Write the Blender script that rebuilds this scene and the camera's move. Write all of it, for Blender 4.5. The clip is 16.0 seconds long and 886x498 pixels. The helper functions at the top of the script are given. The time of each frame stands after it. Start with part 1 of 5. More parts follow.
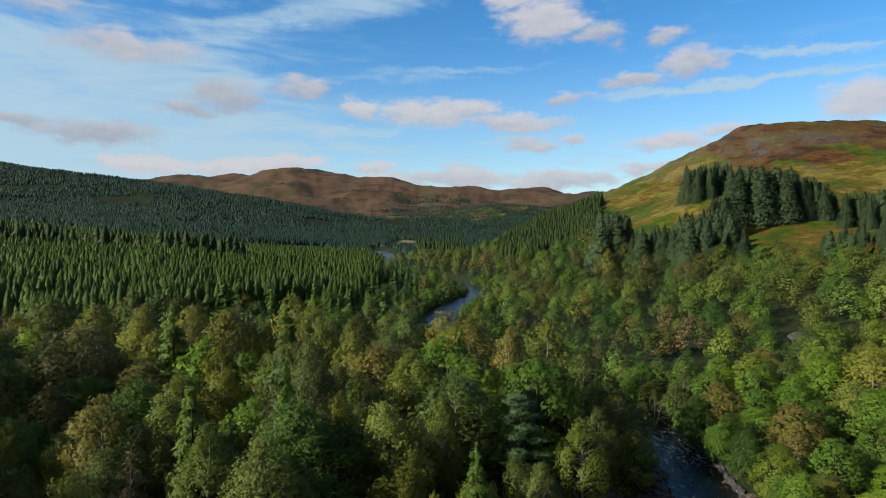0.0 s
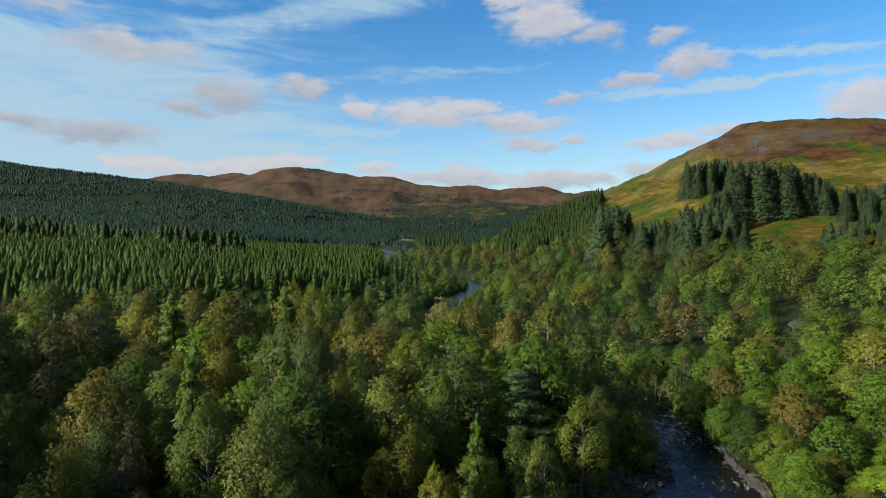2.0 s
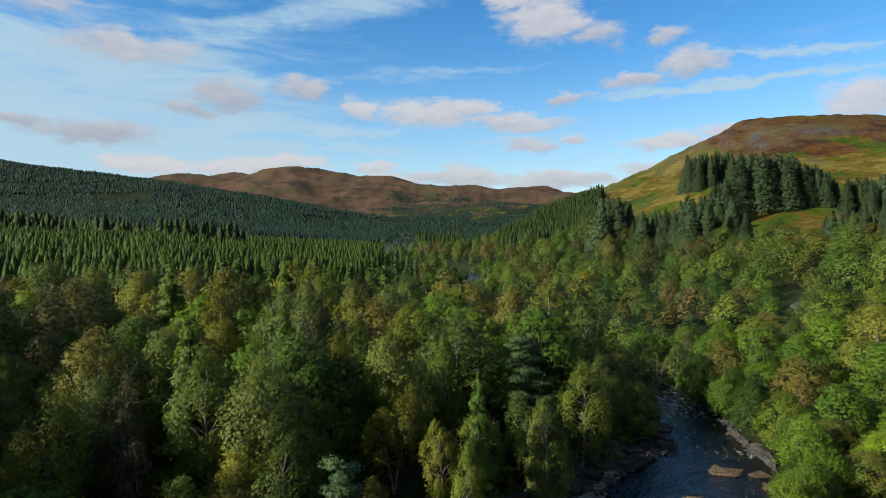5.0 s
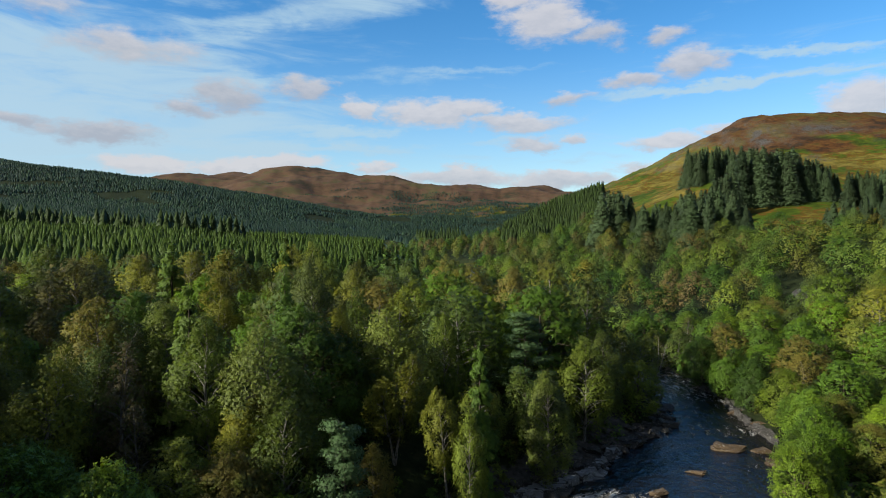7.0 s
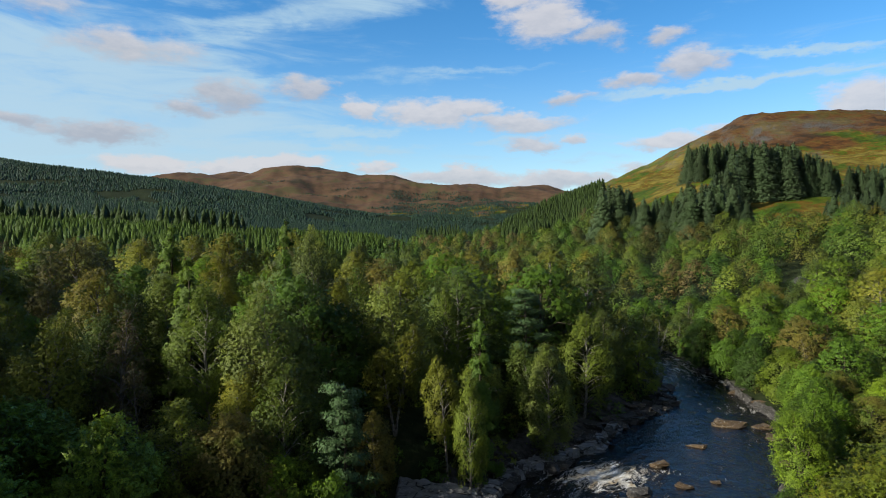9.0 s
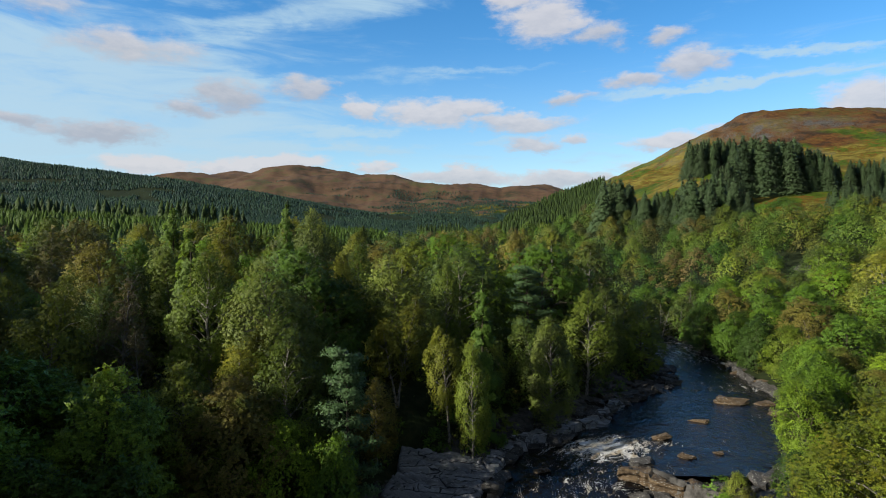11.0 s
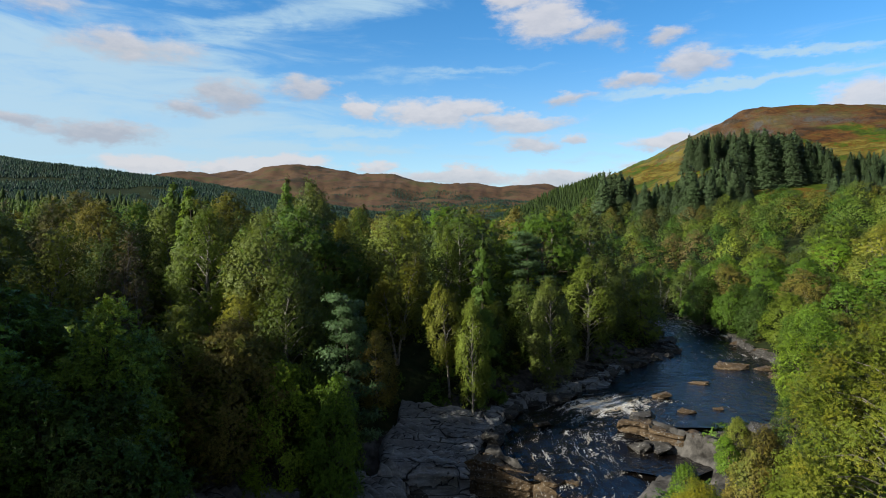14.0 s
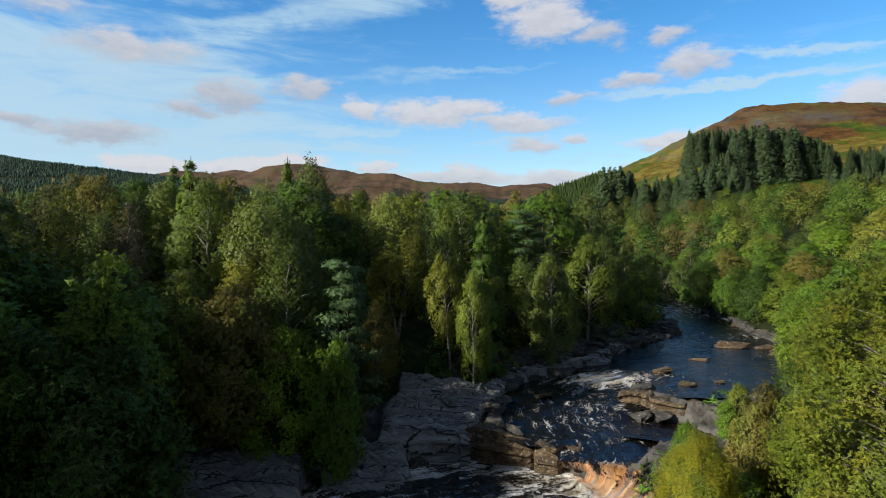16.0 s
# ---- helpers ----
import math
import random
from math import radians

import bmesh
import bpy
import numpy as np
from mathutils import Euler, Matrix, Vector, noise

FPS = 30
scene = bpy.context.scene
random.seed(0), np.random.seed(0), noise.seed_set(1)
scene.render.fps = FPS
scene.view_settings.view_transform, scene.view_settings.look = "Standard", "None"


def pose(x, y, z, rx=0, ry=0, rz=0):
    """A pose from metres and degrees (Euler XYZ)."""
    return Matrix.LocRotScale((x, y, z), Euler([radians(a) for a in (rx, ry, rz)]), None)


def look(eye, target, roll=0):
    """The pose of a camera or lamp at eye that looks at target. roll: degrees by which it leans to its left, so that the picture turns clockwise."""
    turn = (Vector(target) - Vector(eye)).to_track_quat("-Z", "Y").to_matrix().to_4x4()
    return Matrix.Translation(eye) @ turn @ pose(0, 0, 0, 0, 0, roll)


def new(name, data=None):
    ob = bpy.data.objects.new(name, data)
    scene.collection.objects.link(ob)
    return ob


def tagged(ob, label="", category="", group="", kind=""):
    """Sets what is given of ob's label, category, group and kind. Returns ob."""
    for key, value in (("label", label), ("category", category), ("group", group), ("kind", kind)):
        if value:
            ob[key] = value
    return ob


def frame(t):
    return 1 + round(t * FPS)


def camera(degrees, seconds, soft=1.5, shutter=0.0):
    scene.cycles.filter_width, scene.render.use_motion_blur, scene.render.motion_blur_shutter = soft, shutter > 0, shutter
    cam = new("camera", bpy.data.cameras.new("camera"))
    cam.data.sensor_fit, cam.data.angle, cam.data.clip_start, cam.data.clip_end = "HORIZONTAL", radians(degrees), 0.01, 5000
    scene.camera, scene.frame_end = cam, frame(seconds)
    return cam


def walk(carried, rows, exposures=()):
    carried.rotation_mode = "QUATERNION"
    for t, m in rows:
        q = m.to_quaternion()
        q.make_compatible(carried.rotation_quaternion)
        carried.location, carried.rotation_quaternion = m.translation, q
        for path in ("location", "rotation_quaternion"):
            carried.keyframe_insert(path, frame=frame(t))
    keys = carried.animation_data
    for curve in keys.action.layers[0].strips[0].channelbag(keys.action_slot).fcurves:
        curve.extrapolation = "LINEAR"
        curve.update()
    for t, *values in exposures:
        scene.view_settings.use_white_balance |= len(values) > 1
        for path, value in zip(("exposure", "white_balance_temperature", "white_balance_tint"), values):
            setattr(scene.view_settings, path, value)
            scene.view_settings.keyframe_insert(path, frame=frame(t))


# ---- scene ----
# ---- camera: a drone sinking straight down above the river ----
cam = camera(73.0, 16.0, soft=1.0)
TILT = -1.89
ROWS = [(0.0, 0.00, -0.00, 36.00, 0.000), (0.5, -0.01, -0.01, 35.32, 0.002), (1.0, -0.01, -0.01, 34.64, 0.004), (1.5, -0.01, -0.01, 33.93, 0.006), (2.0, -0.02, 0.04, 33.23, 0.007),
        (2.5, -0.03, 0.16, 32.56, 0.009), (3.0, -0.03, 0.24, 31.87, 0.011), (3.5, -0.04, 0.28, 31.18, 0.013), (4.0, -0.04, 0.36, 30.47, 0.015), (6.5, -0.15, 0.78, 26.80, 0.040),
        (7.0, -0.15, 0.80, 26.08, 0.047), (7.5, -0.15, 0.81, 25.38, 0.054), (8.0, -0.16, 0.79, 24.66, 0.061), (8.5, -0.16, 0.78, 23.97, 0.068), (9.0, -0.16, 0.77, 23.27, 0.075),
        (11.5, -0.33, 0.78, 19.87, 0.125), (12.0, -0.33, 0.77, 19.20, 0.124), (12.5, -0.33, 0.75, 18.53, 0.123), (13.0, -0.32, 0.71, 17.84, 0.123), (13.5, -0.32, 0.67, 17.17, 0.122),
        (14.0, -0.32, 0.62, 16.50, 0.121), (14.5, -0.34, 0.62, 15.84, 0.120), (15.0, -0.35, 0.62, 15.19, 0.120), (15.5, -0.36, 0.61, 14.54, 0.119), (16.0, -0.38, 0.60, 14.00, 0.118)]
walk(cam, [(t, pose(x, y, z, 90 + TILT, 0, turned)) for t, x, y, z, turned in ROWS], exposures=[(0.0, -0.04), (4.0, 0.0), (9.0, 0.07), (16.0, 0.12)])

# ---- sky, clouds and sun ----
SUN_ELEV, SUN_AZ = 28.0, -113.0      # degrees; azimuth clockwise from straight ahead
SUN_STRENGTH, SKY_STRENGTH = 5.4, 0.1


def mathn(nt, op, a, b=None, c=None):
    n = nt.nodes.new("ShaderNodeMath")
    n.operation = op
    for i, v in enumerate((a, b, c)):
        if v is None:
            continue
        if isinstance(v, (int, float)):
            n.inputs[i].default_value = v
        else:
            nt.links.new(v, n.inputs[i])
    return n.outputs[0]


def vmath(nt, op, a, b=None):
    n = nt.nodes.new("ShaderNodeVectorMath")
    n.operation = op
    for i, v in enumerate((a, b)):
        if v is None:
            continue
        if isinstance(v, tuple):
            n.inputs[i].default_value = v
        else:
            nt.links.new(v, n.inputs[i])
    return n.outputs["Value"] if op in ("LENGTH", "DOT_PRODUCT") else n.outputs[0]


def noise_tex(nt, vec, scale, detail=4.0, rough=0.55, distort=0.0):
    n = nt.nodes.new("ShaderNodeTexNoise")
    n.inputs["Scale"].default_value, n.inputs["Detail"].default_value = scale, detail
    n.inputs["Roughness"].default_value, n.inputs["Distortion"].default_value = rough, distort
    if vec is not None:
        nt.links.new(vec, n.inputs["Vector"])
    return n


def span(nt, v, a, b, c=0.0, d=1.0, smooth=True):
    n = nt.nodes.new("ShaderNodeMapRange")
    n.interpolation_type = "SMOOTHSTEP" if smooth else "LINEAR"
    nt.links.new(v, n.inputs["Value"])
    for k, x in zip(("From Min", "From Max", "To Min", "To Max"), (a, b, c, d)):
        n.inputs[k].default_value = x
    return n.outputs["Result"]


def mix(nt, fac, a, b, kind="MIX"):
    n = nt.nodes.new("ShaderNodeMix")
    n.data_type, n.blend_type = "RGBA", kind
    for sock, v in ((n.inputs[0], fac), (n.inputs[6], a), (n.inputs[7], b)):
        if isinstance(v, tuple):
            sock.default_value = (*v, 1.0)
        elif isinstance(v, (int, float)):
            sock.default_value = v
        else:
            nt.links.new(v, sock)
    return n.outputs[2]


def make_sky():
    world = bpy.data.worlds.new("sky")
    scene.world = world
    world.use_nodes = True
    nt = world.node_tree
    bg = nt.nodes["Background"]
    sky = nt.nodes.new("ShaderNodeTexSky")
    sky.sky_type, sky.sun_disc = "NISHITA", False
    sky.sun_elevation, sky.sun_rotation = radians(SUN_ELEV), radians(SUN_AZ)
    sky.air_density, sky.dust_density, sky.ozone_density, sky.altitude = 1.0, 0.3, 2.5, 200.0
    vivid = nt.nodes.new("ShaderNodeHueSaturation")
    vivid.inputs["Saturation"].default_value, vivid.inputs["Value"].default_value = 1.35, 1.72
    nt.links.new(sky.outputs[0], vivid.inputs["Color"])
    way = nt.nodes.new("ShaderNodeTexCoord").outputs["Generated"]
    sep = nt.nodes.new("ShaderNodeSeparateXYZ")
    nt.links.new(way, sep.inputs[0])
    az = mathn(nt, "ARCTAN2", sep.outputs[0], sep.outputs[1])
    el = mathn(nt, "ARCSINE", sep.outputs[2])
    comb = nt.nodes.new("ShaderNodeCombineXYZ")
    nt.links.new(az, comb.inputs[0])
    nt.links.new(el, comb.inputs[1])
    flat = comb.outputs[0]
    # puffy edges: the cloud coordinates are stirred by noise, flatter than wide
    stretched = vmath(nt, "MULTIPLY", flat, (1.0, 2.2, 1.0))
    stir = noise_tex(nt, stretched, 14.0, 6.0, 0.6)
    wob = vmath(nt, "MULTIPLY", vmath(nt, "SUBTRACT", stir.outputs["Color"], (0.5, 0.5, 0.5)), (0.13, 0.05, 0.0))
    at = vmath(nt, "ADD", flat, wob)
    lump = noise_tex(nt, stretched, 26.0, 6.0, 0.62).outputs[0]
    # clouds: azimuth, elevation, half width, half height in degrees, weight, whiteness
    puffs = [(-0.8, 10.9, 5.6, 1.35, 1.4, 0.85), (-7.8, 11.1, 1.7, 1.2, 1.2, 0.8), (7.3, 9.9, 4.8, 0.95, 1.3, 0.7), (3.2, 11.0, 2.2, 1.0, 1.2, 0.8), (8.4, 8.1, 2.5, 0.8, 1.1, 0.6), (12.8, 8.3, 1.6, 0.55, 1.1, 0.7), (9.4, 18.8, 4.2, 2.2, 1.3, 0.85), (6.2, 20.8, 3.0, 1.5, 1.2, 0.95),
             (14.4, 17.5, 2.6, 1.2, 0.9, 0.5), (20.0, 16.6, 2.2, 0.8, 0.9, 0.5), (22.4, 14.2, 3.0, 1.3, 1.2, 0.55), (17.5, 13.0, 2.9, 0.85, 1.1, 0.5), (11.5, 12.0, 2.2, 0.65, 0.9, 0.5), (35.2, 10.2, 3.4, 1.8, 1.3, 0.85),
             (20.5, 7.7, 3.9, 0.95, 1.3, 0.85), (25.5, 8.6, 2.6, 0.6, 1.0, 0.8), (-12.7, 12.7, 3.0, 1.4, 1.1, 0.4), (-19.2, 11.9, 3.4, 1.6, 1.1, 0.25), (-23.2, 10.4, 3.4, 0.9, 1.0, 0.2), (-29.5, 8.0, 5.0, 1.0, 1.2, 0.12),
             (-35.0, 8.6, 4.0, 0.7, 1.1, 0.15), (-27.6, 15.0, 6.0, 1.4, 0.95, 0.5), (-34.0, 17.5, 4.0, 1.2, 0.6, 0.6), (-26.3, 5.5, 4.2, 0.9, 1.6, 1.05), (-20.5, 5.7, 3.2, 0.8, 1.4, 1.0), (-15.6, 6.1, 5.0, 0.95, 1.6, 1.05),
             (-6.6, 6.0, 2.6, 0.6, 1.2, 0.85), (-5.0, 4.6, 5.0, 1.0, 1.3, 0.7), (1.2, 5.0, 6.4, 1.1, 1.6, 0.6), (11.0, 4.5, 5.2, 1.1, 1.5, 0.55), (18.5, 5.4, 3.5, 0.7, 0.9, 0.6),
             (55.0, 14.0, 9.0, 3.0, 0.9, 0.8), (-60.0, 12.0, 12.0, 3.0, 0.9, 0.6)]
    cover, white = None, None
    for a, e, ra, re, w, bright in puffs:
        off = vmath(nt, "SUBTRACT", at, (radians(a), radians(e), 0.0))
        off = vmath(nt, "MULTIPLY", off, (1 / radians(ra), 1 / radians(re), 0.0))
        m = mathn(nt, "MULTIPLY", mathn(nt, "SUBTRACT", 1.15, vmath(nt, "LENGTH", off)), w)
        part_of = nt.nodes.new("ShaderNodeSeparateXYZ")
        nt.links.new(off, part_of.inputs[0])
        # each cloud is whiter on top than below
        tone = span(nt, part_of.outputs[1], -0.9, 0.9, bright - 0.3, bright + 0.22)
        if cover is None:
            cover, white = m, tone
            continue
        ahead = span(nt, mathn(nt, "SUBTRACT", m, cover), -0.15, 0.15)
        white = mathn(nt, "ADD", mathn(nt, "MULTIPLY", white, mathn(nt, "SUBTRACT", 1.0, ahead)), mathn(nt, "MULTIPLY", tone, ahead))
        cover = mathn(nt, "MAXIMUM", cover, m)
    cover = mathn(nt, "ADD", cover, mathn(nt, "MULTIPLY", mathn(nt, "SUBTRACT", lump, 0.5), 1.25))
    puff = span(nt, cover, -0.05, 0.85)
    # high thin streaks
    tilted = nt.nodes.new("ShaderNodeMapping")
    tilted.inputs["Rotation"].default_value = (0, 0, radians(-8))
    tilted.inputs["Scale"].default_value = (1.6, 9.0, 1.0)
    nt.links.new(flat, tilted.inputs["Vector"])
    fine = noise_tex(nt, tilted.outputs[0], 2.6, 8.0, 0.62, 0.6).outputs[0]
    veil = vmath(nt, "LENGTH", vmath(nt, "MULTIPLY", vmath(nt, "SUBTRACT", at, (radians(-40), radians(9), 0.0)), (1 / radians(42), 1 / radians(14), 0.0)))
    veil = span(nt, veil, 0.25, 1.05, 1.0, 0.0)
    band = None
    for a, e, ra, re, w, lean in ((31.5, 14.3, 9.0, 0.62, 0.95, -4), (24.5, 12.2, 14.0, 0.5, 0.9, 3), (-7.0, 20.6, 10.0, 2.4, 0.5, 9), (-16.0, 18.4, 9.0, 1.1, 0.45, 10), (-26.0, 19.8, 14.0, 1.4, 0.5, 0), (5.0, 14.8, 15.0, 0.5, 0.4, 1),
                            (-8.0, 9.1, 9.0, 0.5, 0.5, 3), (4.0, 8.3, 5.0, 0.6, 0.6, 5), (-10.0, 7.6, 14.0, 0.5, 0.45, 0), (-12.0, 13.6, 12.0, 0.8, 0.4, 2), (10.0, 6.6, 12.0, 0.5, 0.35, 0)):
        tip = nt.nodes.new("ShaderNodeMapping")
        tip.vector_type = "TEXTURE"
        tip.inputs["Location"].default_value, tip.inputs["Rotation"].default_value = (radians(a), radians(e), 0), (0, 0, radians(lean))
        tip.inputs["Scale"].default_value = (radians(ra), radians(re), 1.0)
        nt.links.new(at, tip.inputs["Vector"])
        m = mathn(nt, "MULTIPLY", span(nt, vmath(nt, "LENGTH", tip.outputs[0]), 0.1, 1.2, 1.0, 0.0), w)
        band = m if band is None else mathn(nt, "MAXIMUM", band, m)
    thin = mathn(nt, "ADD", mathn(nt, "MULTIPLY", veil, 0.85), band)
    thin = mathn(nt, "ADD", thin, mathn(nt, "MULTIPLY", mathn(nt, "SUBTRACT", fine, 0.52), 2.2))
    thin = span(nt, thin, 0.0, 0.9, 0.0, 0.85)
    # dull broken cloud added out of view, overhead and behind, to cut fill light
    unseen_sky = mathn(nt, "MAXIMUM", span(nt, mathn(nt, "ABSOLUTE", az), 0.75, 1.3), span(nt, el, 0.95, 1.25))
    broad = span(nt, noise_tex(nt, way, 2.2, 6.0, 0.6).outputs[0], 0.36, 0.58, 0.45, 1.0)
    broad = mathn(nt, "MULTIPLY", unseen_sky, broad)
    low = span(nt, el, 0.0, 0.3, 0.55, 0.0)
    clear = mix(nt, low, vivid.outputs[0], (3.95, 6.2, 7.9))
    with_thin = mix(nt, thin, clear, (4.55, 6.4, 7.7))
    white = mathn(nt, "ADD", white, mathn(nt, "MULTIPLY", mathn(nt, "SUBTRACT", lump, 0.5), 1.2))
    body = mix(nt, span(nt, white, 0.0, 1.0, smooth=False), (4.0, 4.35, 5.1), (6.6, 6.5, 6.75))
    with_puff = mix(nt, mathn(nt, "MULTIPLY", puff, 0.88), with_thin, body)
    nt.links.new(mix(nt, broad, with_puff, (1.0, 1.06, 1.22)), bg.inputs["Color"])
    bg.inputs["Strength"].default_value = SKY_STRENGTH


make_sky()
sun = new("sun", bpy.data.lights.new("sun", "SUN"))
sun.data.energy, sun.data.angle, sun.data.color = SUN_STRENGTH, radians(0.6), (1.0, 0.95, 0.84)
sun_way = Vector((math.sin(radians(SUN_AZ)) * math.cos(radians(SUN_ELEV)), math.cos(radians(SUN_AZ)) * math.cos(radians(SUN_ELEV)), math.sin(radians(SUN_ELEV))))
sun.matrix_world = look(sun_way * 300, (0, 0, 0))


# ---- materials ----
def material(name, rough=0.8, spec=0.3):
    m = bpy.data.materials.new(name)
    m.use_nodes = True
    p = m.node_tree.nodes["Principled BSDF"]
    p.inputs["Roughness"].default_value = rough
    p.inputs["Specular IOR Level"].default_value = spec
    return m, m.node_tree, p


def place(nt):
    return nt.nodes.new("ShaderNodeNewGeometry").outputs["Position"]


def ramp(nt, fac, stops):
    n = nt.nodes.new("ShaderNodeValToRGB")
    el = n.color_ramp.elements
    while len(el) < len(stops):
        el.new(0.5)
    for e, (p, c) in zip(el, stops):
        e.position, e.color = p, (*c, 1.0)
    nt.links.new(fac, n.inputs[0])
    return n.outputs[0]


def bump(nt, p, h, strength, dist):
    b = nt.nodes.new("ShaderNodeBump")
    b.inputs["Strength"].default_value, b.inputs["Distance"].default_value = strength, dist
    nt.links.new(h, b.inputs["Height"])
    nt.links.new(b.outputs[0], p.inputs["Normal"])


def leaf_material(name, stops, vary=0.5, clear=0.12, grain=12.0, dense=0.57, mottle=0.22, up=0.0, turn=0.8, lead=1.0, broad=0.55):
    """Foliage: one hue a tree (by object or by the tint attribute), each leaf a little lighter or darker.
    A spray is many small leaves: the gaps between them are open."""
    m, nt, p = material(name, 0.6, 0.3)
    tint = nt.nodes.new("ShaderNodeAttribute")
    tint.attribute_name = "tint"
    rnd = nt.nodes.new("ShaderNodeObjectInfo").outputs["Random"]
    which = mathn(nt, "FRACT", mathn(nt, "ADD", rnd, tint.outputs["Fac"]))
    island = nt.nodes.new("ShaderNodeNewGeometry").outputs["Random Per Island"]
    where = place(nt)
    cells = nt.nodes.new("ShaderNodeTexVoronoi")
    cells.inputs["Scale"].default_value = grain
    nt.links.new(where, cells.inputs["Vector"])
    patch = noise_tex(nt, where, broad, 2.0).outputs[0]
    which = mathn(nt, "ADD", which, mathn(nt, "MULTIPLY", mathn(nt, "SUBTRACT", patch, 0.5), mottle))
    col = ramp(nt, which, stops)
    sep = nt.nodes.new("ShaderNodeSeparateColor")
    nt.links.new(cells.outputs["Color"], sep.inputs[0])
    each = mathn(nt, "ADD", mathn(nt, "MULTIPLY", sep.outputs[0], 0.75), mathn(nt, "MULTIPLY", island, 0.25))
    lum = span(nt, each, 0.0, 1.0, 1.0 - vary, 1.0 + vary, False)
    whole_tree = mathn(nt, "FRACT", mathn(nt, "MULTIPLY", mathn(nt, "ADD", rnd, tint.outputs["Fac"]), 7.31))
    lum = mathn(nt, "MULTIPLY", lum, span(nt, whole_tree, 0.0, 1.0, 0.78, 1.4, False))
    hsv = nt.nodes.new("ShaderNodeHueSaturation")
    nt.links.new(col, hsv.inputs["Color"])
    nt.links.new(lum, hsv.inputs["Value"])
    nt.links.new(hsv.outputs[0], p.inputs["Base Color"])
    # each small leaf is turned its own way
    flat = nt.nodes.new("ShaderNodeNewGeometry").outputs["Normal"]
    turned = vmath(nt, "MULTIPLY", vmath(nt, "SUBTRACT", cells.outputs["Color"], (0.5, 0.5, 0.5)), (turn, turn, turn))
    turned = vmath(nt, "ADD", turned, (0.0, 0.0, up))
    # and all of a clump lie roughly along its skin
    skin = nt.nodes.new("ShaderNodeAttribute")
    skin.attribute_name = "out"
    to_world = nt.nodes.new("ShaderNodeVectorTransform")
    to_world.vector_type, to_world.convert_from, to_world.convert_to = "NORMAL", "OBJECT", "WORLD"
    nt.links.new(skin.outputs["Vector"], to_world.inputs[0])
    skin = vmath(nt, "MULTIPLY", to_world.outputs[0], (lead, lead, lead))
    flat = vmath(nt, "MULTIPLY", flat, (0.35, 0.35, 0.35))
    turned = vmath(nt, "NORMALIZE", vmath(nt, "ADD", vmath(nt, "ADD", flat, skin), turned))
    nt.links.new(turned, p.inputs["Normal"])
    tr = nt.nodes.new("ShaderNodeBsdfTranslucent")
    nt.links.new(hsv.outputs[0], tr.inputs["Color"])
    mx = nt.nodes.new("ShaderNodeMixShader")
    mx.inputs[0].default_value = clear
    nt.links.new(p.outputs[0], mx.inputs[1])
    nt.links.new(tr.outputs[0], mx.inputs[2])
    gap = nt.nodes.new("ShaderNodeBsdfTransparent")
    leafy = nt.nodes.new("ShaderNodeMixShader")
    nt.links.new(mathn(nt, "LESS_THAN", cells.outputs["Distance"], dense), leafy.inputs[0])
    nt.links.new(gap.outputs[0], leafy.inputs[1])
    nt.links.new(mx.outputs[0], leafy.inputs[2])
    nt.links.new(leafy.outputs[0], nt.nodes["Material Output"].inputs["Surface"])
    return m


def bark_material(name, a, b):
    m, nt, p = material(name, 0.85, 0.2)
    v = vmath(nt, "MULTIPLY", place(nt), (3.0, 3.0, 1.2))
    n = noise_tex(nt, v, 2.5, 5.0, 0.65).outputs[0]
    nt.links.new(ramp(nt, n, [(0.38, a), (0.55, b)]), p.inputs["Base Color"])
    bump(nt, p, n, 0.5, 0.03)
    return m


BIRCH_HUES = [(p, (1.25 * r, 1.14 * g, 1.15 * b)) for p, (r, g, b) in [(0.0, (0.07, 0.12, 0.014)), (0.18, (0.16, 0.20, 0.016)), (0.36, (0.055, 0.095, 0.018)), (0.52, (0.125, 0.17, 0.024)), (0.68, (0.17, 0.19, 0.018)), (0.8, (0.14, 0.125, 0.022)), (0.9, (0.09, 0.12, 0.03)), (1.0, (0.12, 0.18, 0.016))]]
ALDER_HUES = [(p, (1.14 * r, 1.1 * g, 1.15 * b)) for p, (r, g, b) in [(0.0, (0.042, 0.085, 0.008)), (0.3, (0.09, 0.16, 0.009)), (0.5, (0.058, 0.11, 0.012)), (0.65, (0.135, 0.2, 0.011)), (0.8, (0.105, 0.125, 0.018)), (0.9, (0.125, 0.1, 0.022)), (1.0, (0.05, 0.1, 0.011))]]
